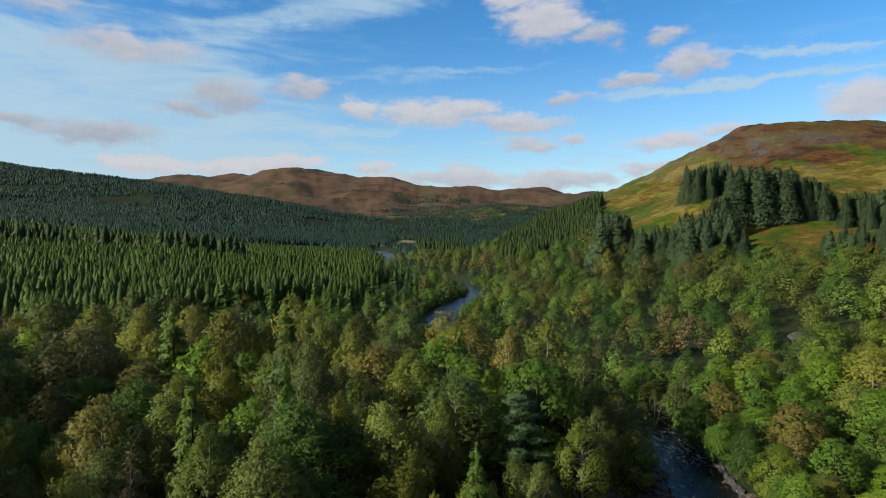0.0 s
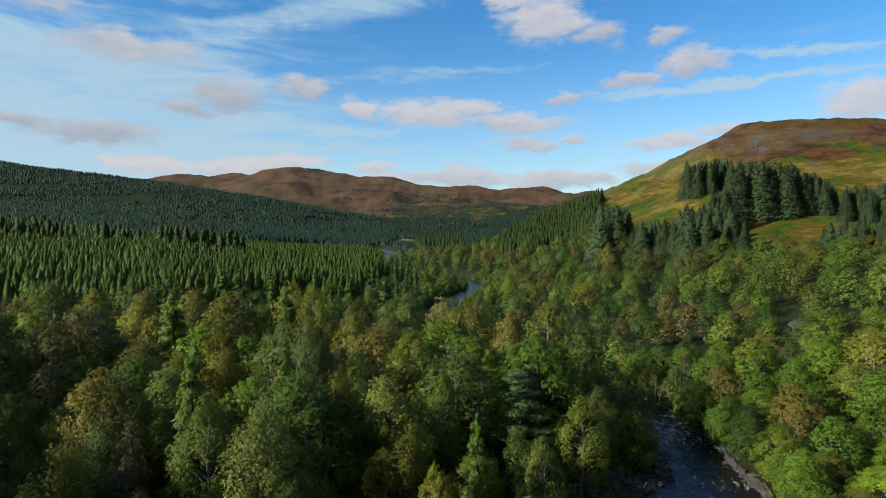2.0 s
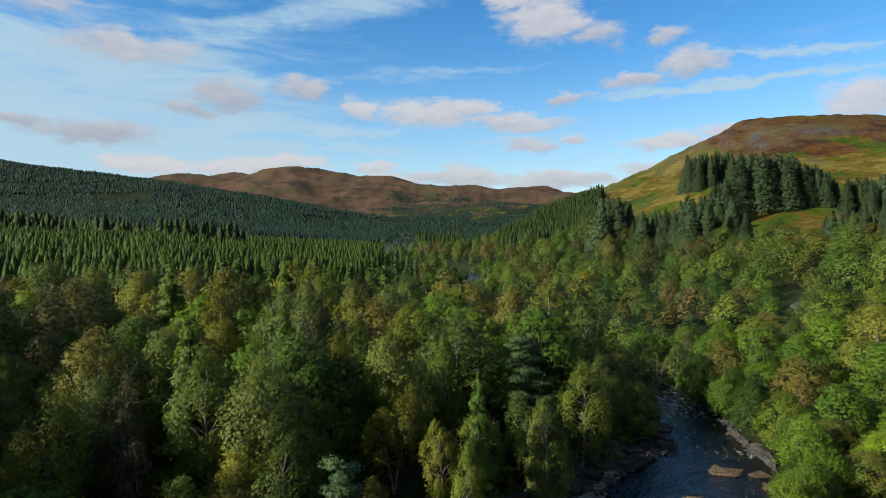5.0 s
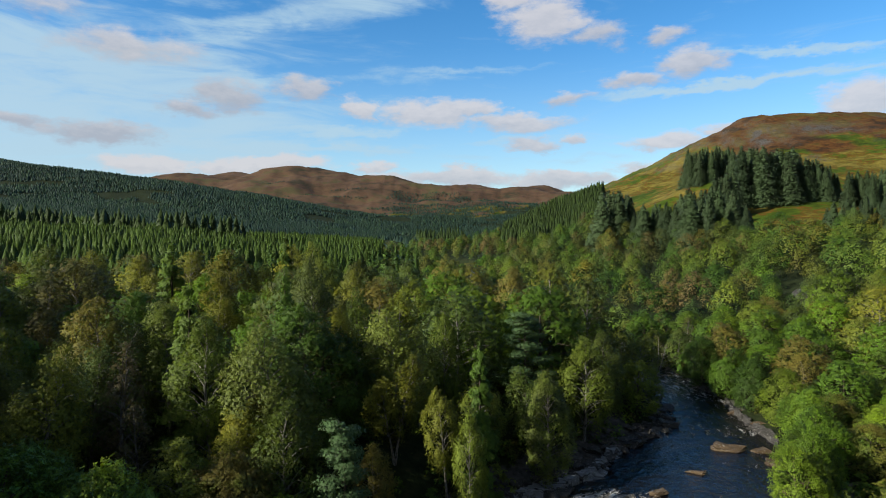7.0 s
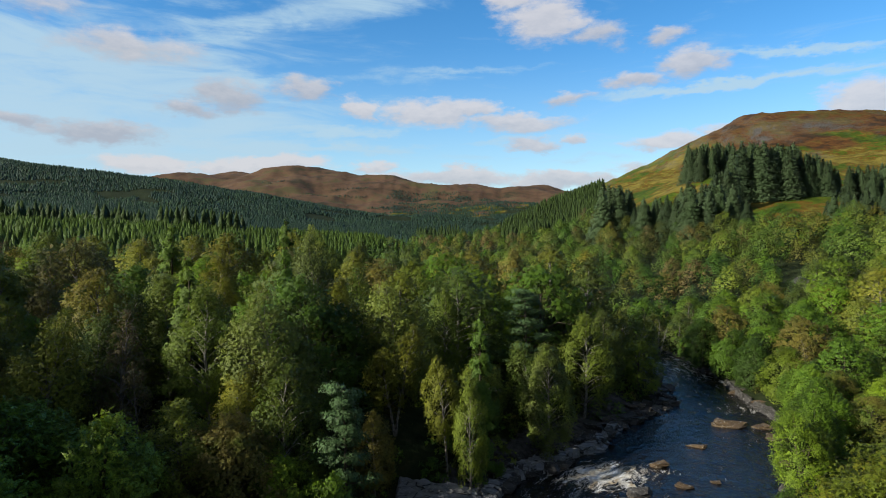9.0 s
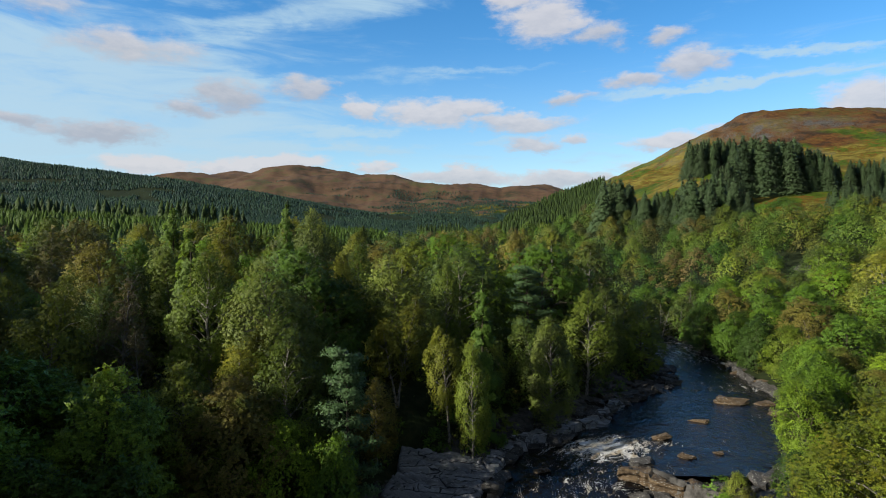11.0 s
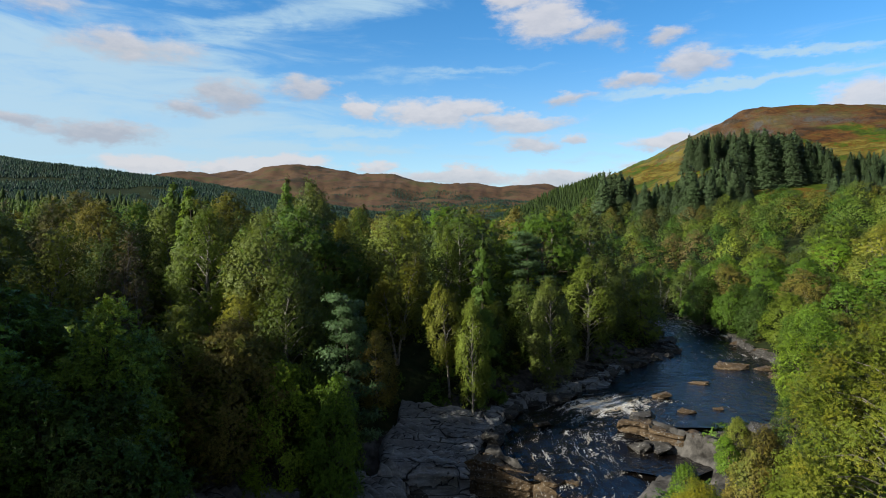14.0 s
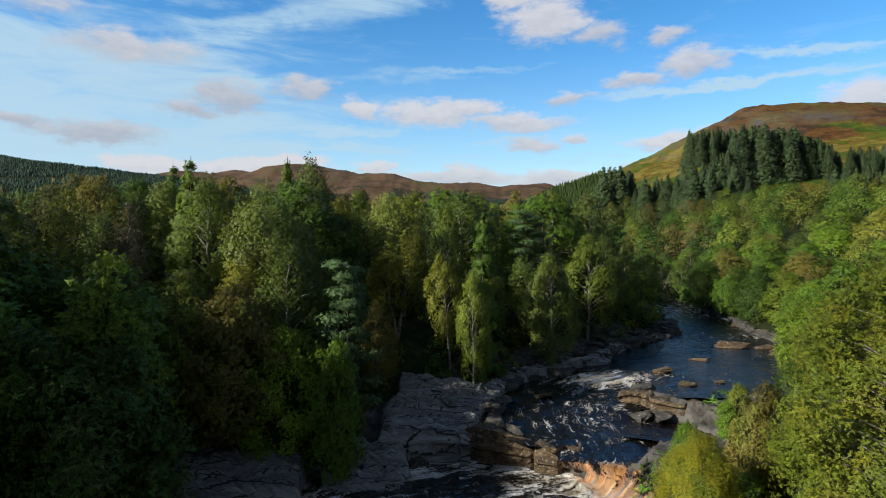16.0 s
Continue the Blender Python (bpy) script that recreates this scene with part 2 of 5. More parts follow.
LEAF = {
    "birch": leaf_material("birch_leaves", BIRCH_HUES, 0.65),
    "gold": leaf_material("golden_birch_leaves", [(0.0, (0.14, 0.165, 0.015)), (0.45, (0.18, 0.185, 0.014)), (0.7, (0.12, 0.155, 0.018)), (1.0, (0.15, 0.165, 0.015))], 0.65),
    "gold_near": leaf_material("broad_birch_leaves", [(0.0, (0.17, 0.225, 0.018)), (0.35, (0.28, 0.26, 0.017)), (0.6, (0.16, 0.22, 0.02)), (0.8, (0.36, 0.28, 0.014)), (1.0, (0.22, 0.24, 0.017))], 0.55, 0.25, 19.0, 0.56, 1.3),
    "bright": leaf_material("bright_birch_leaves", [(0.0, (0.115, 0.165, 0.016)), (0.5, (0.15, 0.195, 0.02)), (1.0, (0.12, 0.175, 0.02))], 0.6, 0.2),
    "alder": leaf_material("alder_leaves", [(p, (c[0] * 1.2, c[1] * 1.25, c[2])) for p, c in ALDER_HUES], 0.65),
    "rust": leaf_material("rust_leaves", [(0.0, (0.115, 0.085, 0.04)), (0.5, (0.12, 0.11, 0.035)), (1.0, (0.14, 0.115, 0.03))]),
    "pine": leaf_material("pine_needles", [(0.0, (0.085, 0.155, 0.055)), (0.5, (0.115, 0.19, 0.068)), (1.0, (0.07, 0.135, 0.042))], 0.5, 0.15),
    "larch": leaf_material("larch_needles", [(0.0, (0.11, 0.205, 0.022)), (0.5, (0.155, 0.24, 0.025)), (1.0, (0.1, 0.18, 0.022))], 0.5, 0.2),
    "spruce": leaf_material("spruce_needles", [(0.0, (0.05, 0.084, 0.034)), (0.5, (0.07, 0.108, 0.044)), (1.0, (0.055, 0.09, 0.034))], 0.4, 0.1, 5.0, 0.72, 0.22, 0.2),
    "plantation": leaf_material("plantation_needles", [(0.0, (0.042, 0.08, 0.013)), (0.5, (0.07, 0.118, 0.015)), (1.0, (0.05, 0.09, 0.013))], 0.4, 0.15, 5.0, 0.6, 0.6, 0.35, broad=0.03),
    # blue-green put into these needles stands in for distance haze
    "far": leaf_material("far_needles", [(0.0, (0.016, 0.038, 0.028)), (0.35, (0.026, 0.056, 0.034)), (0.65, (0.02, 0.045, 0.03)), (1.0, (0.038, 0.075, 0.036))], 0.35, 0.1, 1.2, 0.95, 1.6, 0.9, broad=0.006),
    "spur": leaf_material("spur_needles", [(0.0, (0.03, 0.055, 0.012)), (0.5, (0.045, 0.075, 0.014)), (1.0, (0.035, 0.06, 0.014))], 0.4, 0.12, 3.0, 0.75, 0.22, 0.5),
    "larch_far": leaf_material("young_conifer_needles", [(0.0, (0.05, 0.105, 0.012)), (0.5, (0.075, 0.145, 0.014)), (1.0, (0.06, 0.12, 0.014))], 0.5, 0.12, 3.5, 0.62),
    "wood_gold": leaf_material("far_golden_leaves", [(0.0, (0.13, 0.13, 0.015)), (0.45, (0.165, 0.145, 0.014)), (0.7, (0.11, 0.13, 0.018)), (1.0, (0.15, 0.12, 0.016))], 0.35, grain=6.0, dense=0.6, mottle=0.1, turn=0.25),
    "wood_rust": leaf_material("far_rust_leaves", [(0.0, (0.115, 0.085, 0.04)), (0.5, (0.14, 0.1, 0.03)), (1.0, (0.15, 0.115, 0.03))], 0.35, grain=6.0, dense=0.6, mottle=0.1, turn=0.25),
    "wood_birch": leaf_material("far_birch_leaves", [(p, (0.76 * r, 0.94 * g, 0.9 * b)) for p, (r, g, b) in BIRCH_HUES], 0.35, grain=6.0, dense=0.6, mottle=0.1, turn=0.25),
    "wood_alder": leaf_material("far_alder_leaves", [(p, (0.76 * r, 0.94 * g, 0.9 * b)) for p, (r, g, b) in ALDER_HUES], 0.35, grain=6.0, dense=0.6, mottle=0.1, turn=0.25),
}
BARK_BIRCH = bark_material("birch_bark", (0.05, 0.042, 0.036), (0.3, 0.275, 0.245))
BARK_GREY = bark_material("grey_bark", (0.05, 0.045, 0.04), (0.2, 0.185, 0.165))
BARK_DARK = bark_material("dark_bark", (0.035, 0.028, 0.022), (0.11, 0.085, 0.065))


def rock_material(name, a, b, c, turn=0.0, grain=(0.5, 0.5, 4.0), cracks=0.0):
    m, nt, p = material(name, 0.75, 0.35)
    v = place(nt)
    lie = nt.nodes.new("ShaderNodeMapping")
    lie.inputs["Rotation"].default_value, lie.inputs["Scale"].default_value = (0, 0, radians(turn)), grain
    nt.links.new(v, lie.inputs["Vector"])
    layers = noise_tex(nt, lie.outputs[0], 1.0, 6.0, 0.65, 0.6).outputs[0]
    lichen = noise_tex(nt, v, 6.0, 8.0, 0.75).outputs[0]
    col = ramp(nt, layers, [(0.3, a), (0.55, b), (0.72, c)])
    col = mix(nt, span(nt, lichen, 0.57, 0.62, 0.0, 0.75), col, (0.5, 0.49, 0.45))
    nt.links.new(col, p.inputs["Base Color"])
    fine = noise_tex(nt, v, 5.0, 8.0, 0.7).outputs[0]
    if cracks:
        split = nt.nodes.new("ShaderNodeTexVoronoi")
        split.feature = "DISTANCE_TO_EDGE"
        split.inputs["Scale"].default_value = cracks
        bent = vmath(nt, "ADD", lie.outputs[0], vmath(nt, "MULTIPLY", noise_tex(nt, v, 0.9, 4.0).outputs["Color"], (0.3, 0.3, 0.3)))
        nt.links.new(bent, split.inputs["Vector"])
        open_crack = span(nt, split.outputs["Distance"], 0.0, 0.035)
        nt.links.new(mix(nt, open_crack, (0.025, 0.024, 0.022), col), p.inputs["Base Color"])
        fine = mathn(nt, "ADD", fine, mathn(nt, "MULTIPLY", open_crack, 1.5))
    bump(nt, p, mathn(nt, "ADD", fine, mathn(nt, "MULTIPLY", layers, 1.5)), 0.8, 0.12)
    return m


ROCK_GREY = rock_material("grey_schist", (0.02, 0.018, 0.016), (0.06, 0.055, 0.048), (0.14, 0.13, 0.115))
ROCK_SLAB = rock_material("slab_schist", (0.1, 0.1, 0.1), (0.27, 0.27, 0.268), (0.46, 0.457, 0.452), -36.0, (0.2, 1.5, 0.8), 0.8)
ROCK_BROWN = rock_material("brown_schist", (0.035, 0.024, 0.014), (0.12, 0.08, 0.042), (0.22, 0.16, 0.09))


def ground_material():
    m, nt, p = material("ground_cover", 0.95, 0.1)
    v = place(nt)
    att = nt.nodes.new("ShaderNodeAttribute")
    att.attribute_name = "cover"
    sep = nt.nodes.new("ShaderNodeSeparateColor")
    nt.links.new(att.outputs["Color"], sep.inputs[0])
    moor, field, stone = sep.outputs[0], sep.outputs[1], sep.outputs[2]
    big = noise_tex(nt, v, 0.011, 6.0, 0.62).outputs[0]
    mid = noise_tex(nt, v, 0.032, 10.0, 0.7).outputs[0]
    small = noise_tex(nt, v, 0.9, 6.0, 0.65).outputs[0]
    wood = ramp(nt, small, [(0.3, (0.018, 0.026, 0.01)), (0.55, (0.03, 0.042, 0.015)), (0.75, (0.06, 0.05, 0.022))])
    patchy = mathn(nt, "ADD", mathn(nt, "MULTIPLY", mathn(nt, "SUBTRACT", mathn(nt, "ADD", mathn(nt, "MULTIPLY", mid, 0.7), mathn(nt, "MULTIPLY", big, 0.3)), 0.5), 2.3), 0.47)
    lie_of = nt.nodes.new("ShaderNodeSeparateXYZ")
    nt.links.new(v, lie_of.inputs[0])
    # greener on the low ground
    patchy = mathn(nt, "SUBTRACT", patchy, span(nt, lie_of.outputs[2], 38.0, 75.0, 0.06, -0.03))
    grass = ramp(nt, patchy, [(0.3, (0.05, 0.085, 0.008)), (0.4, (0.08, 0.125, 0.01)), (0.455, (0.11, 0.12, 0.012)), (0.475, (0.16, 0.07, 0.012)), (0.505, (0.17, 0.09, 0.015)), (0.525, (0.145, 0.125, 0.017)), (0.6, (0.23, 0.185, 0.035))])
    heath = ramp(nt, mathn(nt, "ADD", mathn(nt, "MULTIPLY", mid, 0.8), mathn(nt, "MULTIPLY", big, 0.2)),
                 [(0.4, (0.045, 0.028, 0.014)), (0.46, (0.11, 0.048, 0.014)), (0.5, (0.15, 0.072, 0.019)), (0.54, (0.1, 0.08, 0.02)), (0.62, (0.18, 0.125, 0.034))])
    tuft = noise_tex(nt, v, 0.16, 8.0, 0.75).outputs[0]
    grass = mix(nt, 0.7, grass, ramp(nt, tuft, [(0.36, (0.35, 0.35, 0.35)), (0.55, (1.0, 1.0, 1.0)), (0.68, (1.5, 1.45, 1.3))]), "MULTIPLY")
    heath = mix(nt, 0.7, heath, ramp(nt, tuft, [(0.36, (0.4, 0.4, 0.4)), (0.55, (1.0, 1.0, 1.0)), (0.68, (1.5, 1.45, 1.3))]), "MULTIPLY")
    col = mix(nt, span(nt, moor, 0.05, 0.5), wood, grass)
    edge = mathn(nt, "ADD", moor, mathn(nt, "MULTIPLY", mathn(nt, "SUBTRACT", big, 0.5), 0.8))
    # far heather: distance haze is put into its colour, greyer and more purple
    hazed_ling = ramp(nt, noise_tex(nt, v, 0.006, 9.0, 0.7).outputs[0], [(0.38, (0.05, 0.05, 0.035)), (0.46, (0.12, 0.075, 0.05)), (0.54, (0.155, 0.095, 0.062)), (0.62, (0.11, 0.1, 0.05))])
    heath = mix(nt, span(nt, lie_of.outputs[1], 1700.0, 2400.0, 0.0, 0.8), heath, hazed_ling)
    col = mix(nt, span(nt, edge, 0.6, 0.8), col, heath)
    col = mix(nt, field, col, (0.27, 0.22, 0.09))
    rock = ramp(nt, small, [(0.35, (0.04, 0.037, 0.033)), (0.65, (0.16, 0.15, 0.135))])
    col = mix(nt, mathn(nt, "MULTIPLY", stone, mathn(nt, "MAXIMUM", span(nt, small, 0.47, 0.55), span(nt, stone, 0.85, 0.98))), col, rock)
    col = mix(nt, 0.5, col, mix(nt, small, (0.35, 0.35, 0.35), (1.4, 1.4, 1.4)), "MULTIPLY")
    nt.links.new(col, p.inputs["Base Color"])
    bump(nt, p, small, 0.9, 0.25)
    return m


GROUND = ground_material()


def water_material():
    m, nt, p = material("peat_water", 0.06, 1.0)
    p.inputs["IOR"].default_value = 1.33
    v = place(nt)
    att = nt.nodes.new("ShaderNodeAttribute")
    att.attribute_name = "foam"
    wob = vmath(nt, "ADD", v, vmath(nt, "MULTIPLY", noise_tex(nt, v, 0.5, 3.0).outputs["Color"], (1.6, 1.6, 0)))
    wob = vmath(nt, "MULTIPLY", wob, (1.0, 1.0, 0.25))
    flow = nt.nodes.new("ShaderNodeAttribute")
    flow.attribute_name = "stream"
    drawn = vmath(nt, "ADD", vmath(nt, "MULTIPLY", flow.outputs["Vector"], (1.0, 0.4, 0.0)), vmath(nt, "MULTIPLY", noise_tex(nt, v, 0.6, 4.0).outputs["Color"], (1.8, 1.8, 0)))
    lace = noise_tex(nt, drawn, 1.5, 7.0, 0.62).outputs[0]
    amount = mathn(nt, "ADD", att.outputs["Fac"], mathn(nt, "MULTIPLY", mathn(nt, "SUBTRACT", lace, 0.5), 2.6))
    fleck = noise_tex(nt, drawn, 8.0, 3.0, 0.6).outputs[0]
    amount = mathn(nt, "ADD", amount, mathn(nt, "MULTIPLY", mathn(nt, "SUBTRACT", fleck, 0.5), 1.9))
    foam = span(nt, amount, 0.75, 1.1)
    tone = ramp(nt, noise_tex(nt, drawn, 1.1, 5.0).outputs[0], [(0.36, (0.36, 0.29, 0.19)), (0.52, (0.6, 0.57, 0.5)), (0.62, (0.82, 0.81, 0.79))])
    fall = nt.nodes.new("ShaderNodeAttribute")
    fall.attribute_name = "fall"
    threads = noise_tex(nt, vmath(nt, "MULTIPLY", flow.outputs["Vector"], (2.2, 0.25, 0.0)), 1.4, 4.0).outputs[0]
    tone = mix(nt, fall.outputs["Fac"], tone, ramp(nt, threads, [(0.4, (0.05, 0.016, 0.003)), (0.46, (0.3, 0.095, 0.003)), (0.6, (0.42, 0.16, 0.006)), (0.7, (0.7, 0.58, 0.42))]))
    nt.links.new(mix(nt, foam, (0.006, 0.005, 0.0042), tone), p.inputs["Base Color"])
    nt.links.new(span(nt, foam, 0.0, 1.0, 0.07, 0.8), p.inputs["Roughness"])
    waves = noise_tex(nt, vmath(nt, "MULTIPLY", wob, (1.0, 0.7, 1.0)), 1.3, 5.0, 0.55).outputs[0]
    bump(nt, p, mathn(nt, "ADD", waves, mathn(nt, "MULTIPLY", foam, 0.2)), 1.0, 0.32)
    return m


WATER = water_material()

# ---- the lie of the land ----
# high spots out of view on the left: a bank added to cast shade
VALLEY_AND_SHADE_BANK = [(-86, 44, 31), (-72, 24, 27), (-103, 68, 34), (-75, -5, 27), (-52, -42, 35), (-98, 28, 36), (-120, 60, 34), (-165, 10, 46), (-60, 62, 6), (-46, 33, 6.5), (-32, 12, 5), (-92, 105, 9), (150, 0, 14), (0, 0, 2), (-60, -60, 6), (60, -60, 6), (-30, 50, 4.5), (-60, 100, 7), (-5, 57, 4.2), (-25, 95, 6), (-97, 213, 12), (-121, 335, 14), (-250, 300, 20),
          (-60, 400, 9), (0, 250, 5), (-5, 140, 4.5), (-44, 520, 7), (-62, 700, 8), (-106, 1328, 7), (60, 1000, 9), (0, 1700, 10)]
HILL = [(50, 80, 3), (62, 90, 5), (85, 135, 10), (60, 140, 6), (91, 187, 12), (46, 224, 7), (60, 330, 14), (150, 260, 27), (176, 330, 42), (270, 400, 52), (338, 500, 81), (292, 600, 92), (168, 374, 57), (172, 460, 58), (104, 440, 28), (92, 400, 24), (120, 520, 38), 
        (62, 600, 20), (100, 595, 40), (148, 590, 56), (424, 685, 153), (384, 742, 161), (354, 740, 155), (340, 748, 137), (318, 752, 130), (297, 752, 125), (281, 757, 112), (247, 780, 93), (198, 760, 80), (120, 740, 40), (50, 640, 10), (520, 700, 158), (500, 1100, 120), (300, 1100, 70), (120, 100, 18), (250, 200, 45)]
SIDE = [(-274, 600, 20), (-300, 950, 33), (-581, 900, 50), (-969, 1500, 112), (-1554, 2100, 270), (-1008, 2000, 192), (-500, 1850, 115), (-452, 2600, 110), (35, 2300, 62), (204, 2243, 56), (-1300, 2700, 190)]
DISTANCE = [(-270, 3100, 190), (-1893, 3900, 360), (-1414, 3900, 385), (-905, 3900, 408), (-678, 3900, 387), (-383, 3900, 345), (-88, 3900, 312), (162, 3900, 323), (427, 3900, 286), (795, 3900, 260),
            (0, 4700, 200), (-1900, 4700, 250), (900, 3000, 170)]
SPOTS = np.array(VALLEY_AND_SHADE_BANK + HILL + SIDE + DISTANCE, float)


def warped(x, y):
    far = np.maximum(y, -70.0) + 130.0
    return x / far, 1.1 * np.log(far)


def bend(r2):
    return 0.5 * r2 * np.log(r2 + 1e-9)


def spline():
    a, b = warped(SPOTS[:, 0], SPOTS[:, 1])
    n = len(SPOTS)
    k = bend((a[:, None] - a) ** 2 + (b[:, None] - b) ** 2) + np.eye(n) * 1e-4
    q = np.stack([np.ones(n), a, b], 1)
    full = np.block([[k, q], [q.T, np.zeros((3, 3))]])
    # heights are bent in proportion to distance, so that near ground stays calm
    rhs = np.concatenate([(SPOTS[:, 2] - 4) / (np.maximum(SPOTS[:, 1], -70) + 130), np.zeros(3)])
    return a, b, np.linalg.solve(full, rhs)


SA, SB, SW = spline()


def hash2(i, j, s):
    v = np.sin(i * 127.1 + j * 311.7 + s * 74.7) * 43758.5453
    return v - np.floor(v)


def value_noise(x, y, s=0):
    i, j = np.floor(x), np.floor(y)
    u, v = x - i, y - j
    u, v = u * u * (3 - 2 * u), v * v * (3 - 2 * v)
    a, b, c, d = hash2(i, j, s), hash2(i + 1, j, s), hash2(i, j + 1, s), hash2(i + 1, j + 1, s)
    return (a * (1 - u) + b * u) * (1 - v) + (c * (1 - u) + d * u) * v - 0.5


def fbm(x, y, octaves=4, s=0):
    t, amp = 0.0, 1.0
    for o in range(octaves):
        t = t + amp * value_noise(x * 2 ** o + 17 * o, y * 2 ** o - 9 * o, s + o)
        amp *= 0.5
    return t


# x, y, water level, half width
MAIN = [(-60, 2, -4.4, 9), (-35, 12, -4.0, 9), (-14, 26, -3.6, 9), (-3, 35.0, -3.4, 9.5), (4, 38.6, -3.3, 6.4), (7.6, 39.0, -3.3, 4.0), (9.9, 39.5, -3.25, 2.4), (10.7, 40.2, -2.05, 1.6), (11.2, 43.2, -1.6, 3.2), (10.4, 46.2, -1.25, 5.4), (10.0, 50.0, -0.75, 6.3), (11.8, 54.0, -0.4, 5.4), (17.0, 58.2, -0.1, 5.0), (20.8, 60.3, 0.0, 5.6), (25, 62.6, 0.0, 8.2),
        (28.6, 66.0, 0.1, 9.0), (32.8, 72.5, 0.3, 6.8), (34.8, 80, 0.6, 4.9), (35.9, 93, 1.1, 5.0), (33.5, 107, 1.6, 5.2), (27, 126, 2.0, 6), (19, 147, 2.4, 6)]
UPPER = [(19, 147, 2.4, 6), (6, 172, 2.8, 6.5), (-1, 200, 3.1, 6.5), (2, 240, 3.4, 7), (13, 272, 3.6, 7.5), (19, 302, 3.8, 7.5), (6, 345, 4.1, 7), (-25, 420, 4.5, 7), (-50, 510, 5.0, 8), (-57, 600, 5.4, 8), (-64, 700, 5.8, 8), (-95, 850, 6.2, 8)]
BRANCH = [(30.5, 68, 0.1, 8), (27.0, 60, 0.05, 8.0), (23.2, 53.5, 0.02, 6.0), (22.8, 50.0, 0.0, 3.4)]
SIDE_POOL = [(14.0, 47.2, -1.25, 2.6), (16.4, 45.8, -1.25, 2.4), (18.2, 43.4, -1.25, 2.0)]
# bare slabs of bedrock: four corners each, anticlockwise from the front left
SLABS = [[(-5.6, 43.9, -1.5), (1.4, 45.2, -1.05), (4.2, 53.4, 0.3), (-4.6, 53.2, 1.3)],
         [(-8.8, 38.8, -3.7), (-3.0, 40.2, -3.6), (-3.0, 44.6, -1.8), (-9.0, 45.2, -1.5)],
         [(-21.0, 34.6, -3.7), (-9.4, 37.0, -3.4), (-9.8, 42.0, -1.3), (-22.0, 41.0, -1.1)]]


def slab_plane(k, x, y):
    """The slab's plane at x, y, and how far x, y lies outside its outline."""
    q = np.array(SLABS[k], float)
    a, *_ = np.linalg.lstsq(np.column_stack([q[:, :2], np.ones(4)]), q[:, 2], rcond=None)
    away = np.full(np.shape(x), -1e6)
    for p, r in zip(q, np.roll(q, -1, 0)):
        e = (r - p)[:2] / np.hypot(*(r - p)[:2])
        away = np.maximum(away, (x - p[0]) * e[1] - (y - p[1]) * e[0])
    return a[0] * x + a[1] * y + a[2], away


def smooth_line(pts, step):
    pts = np.array(pts, float)
    out = []
    for i in range(len(pts) - 1):
        p0, p1, p2, p3 = pts[max(i - 1, 0)], pts[i], pts[i + 1], pts[min(i + 2, len(pts) - 1)]
        n = max(2, int(np.hypot(*(p2 - p1)[:2]) / step))
        for t in np.arange(n) / n:
            q = 0.5 * (2 * p1 + (p2 - p0) * t + (2 * p0 - 5 * p1 + 4 * p2 - p3) * t * t + (3 * p1 - p0 - 3 * p2 + p3) * t ** 3)
            q[2] = p1[2] + (p2[2] - p1[2]) * t
            out.append(q)
    out.append(pts[-1])
    return np.array(out)


LINES = [smooth_line(MAIN, 1.5), smooth_line(UPPER, 6.0), smooth_line(BRANCH, 1.5), smooth_line(SIDE_POOL, 1.0)]


def river(x, y):
    """Distance beyond the water's edge (negative: in the river) and the water level there."""
    best, level = np.full(x.shape, 1e6), np.zeros(x.shape)
    near = (y < 900) & (np.abs(x) < 260)
    xs, ys = x[near], y[near]
    b, l = np.full(xs.shape, 1e6), np.zeros(xs.shape)
    for line in LINES:
        for p, q in zip(line[:-1], line[1:]):
            d = q[:2] - p[:2]
            t = np.clip(((xs - p[0]) * d[0] + (ys - p[1]) * d[1]) / max(d @ d, 1e-9), 0, 1)
            e = np.hypot(xs - p[0] - t * d[0], ys - p[1] - t * d[1]) - (p[3] + (q[3] - p[3]) * t)
            m = e < b
            b[m], l[m] = e[m], (p[2] + (q[2] - p[2]) * t)[m]
    best[near], level[near] = b, l
    return best, level


def base_height(x, y):
    a, b = warped(x, y)
    z = SW[-3] + SW[-2] * a + SW[-1] * b
    for i in range(len(SPOTS)):
        z = z + SW[i] * bend((a - SA[i]) ** 2 + (b - SB[i]) ** 2)
    return 4 + z * (np.maximum(y, -70) + 130)


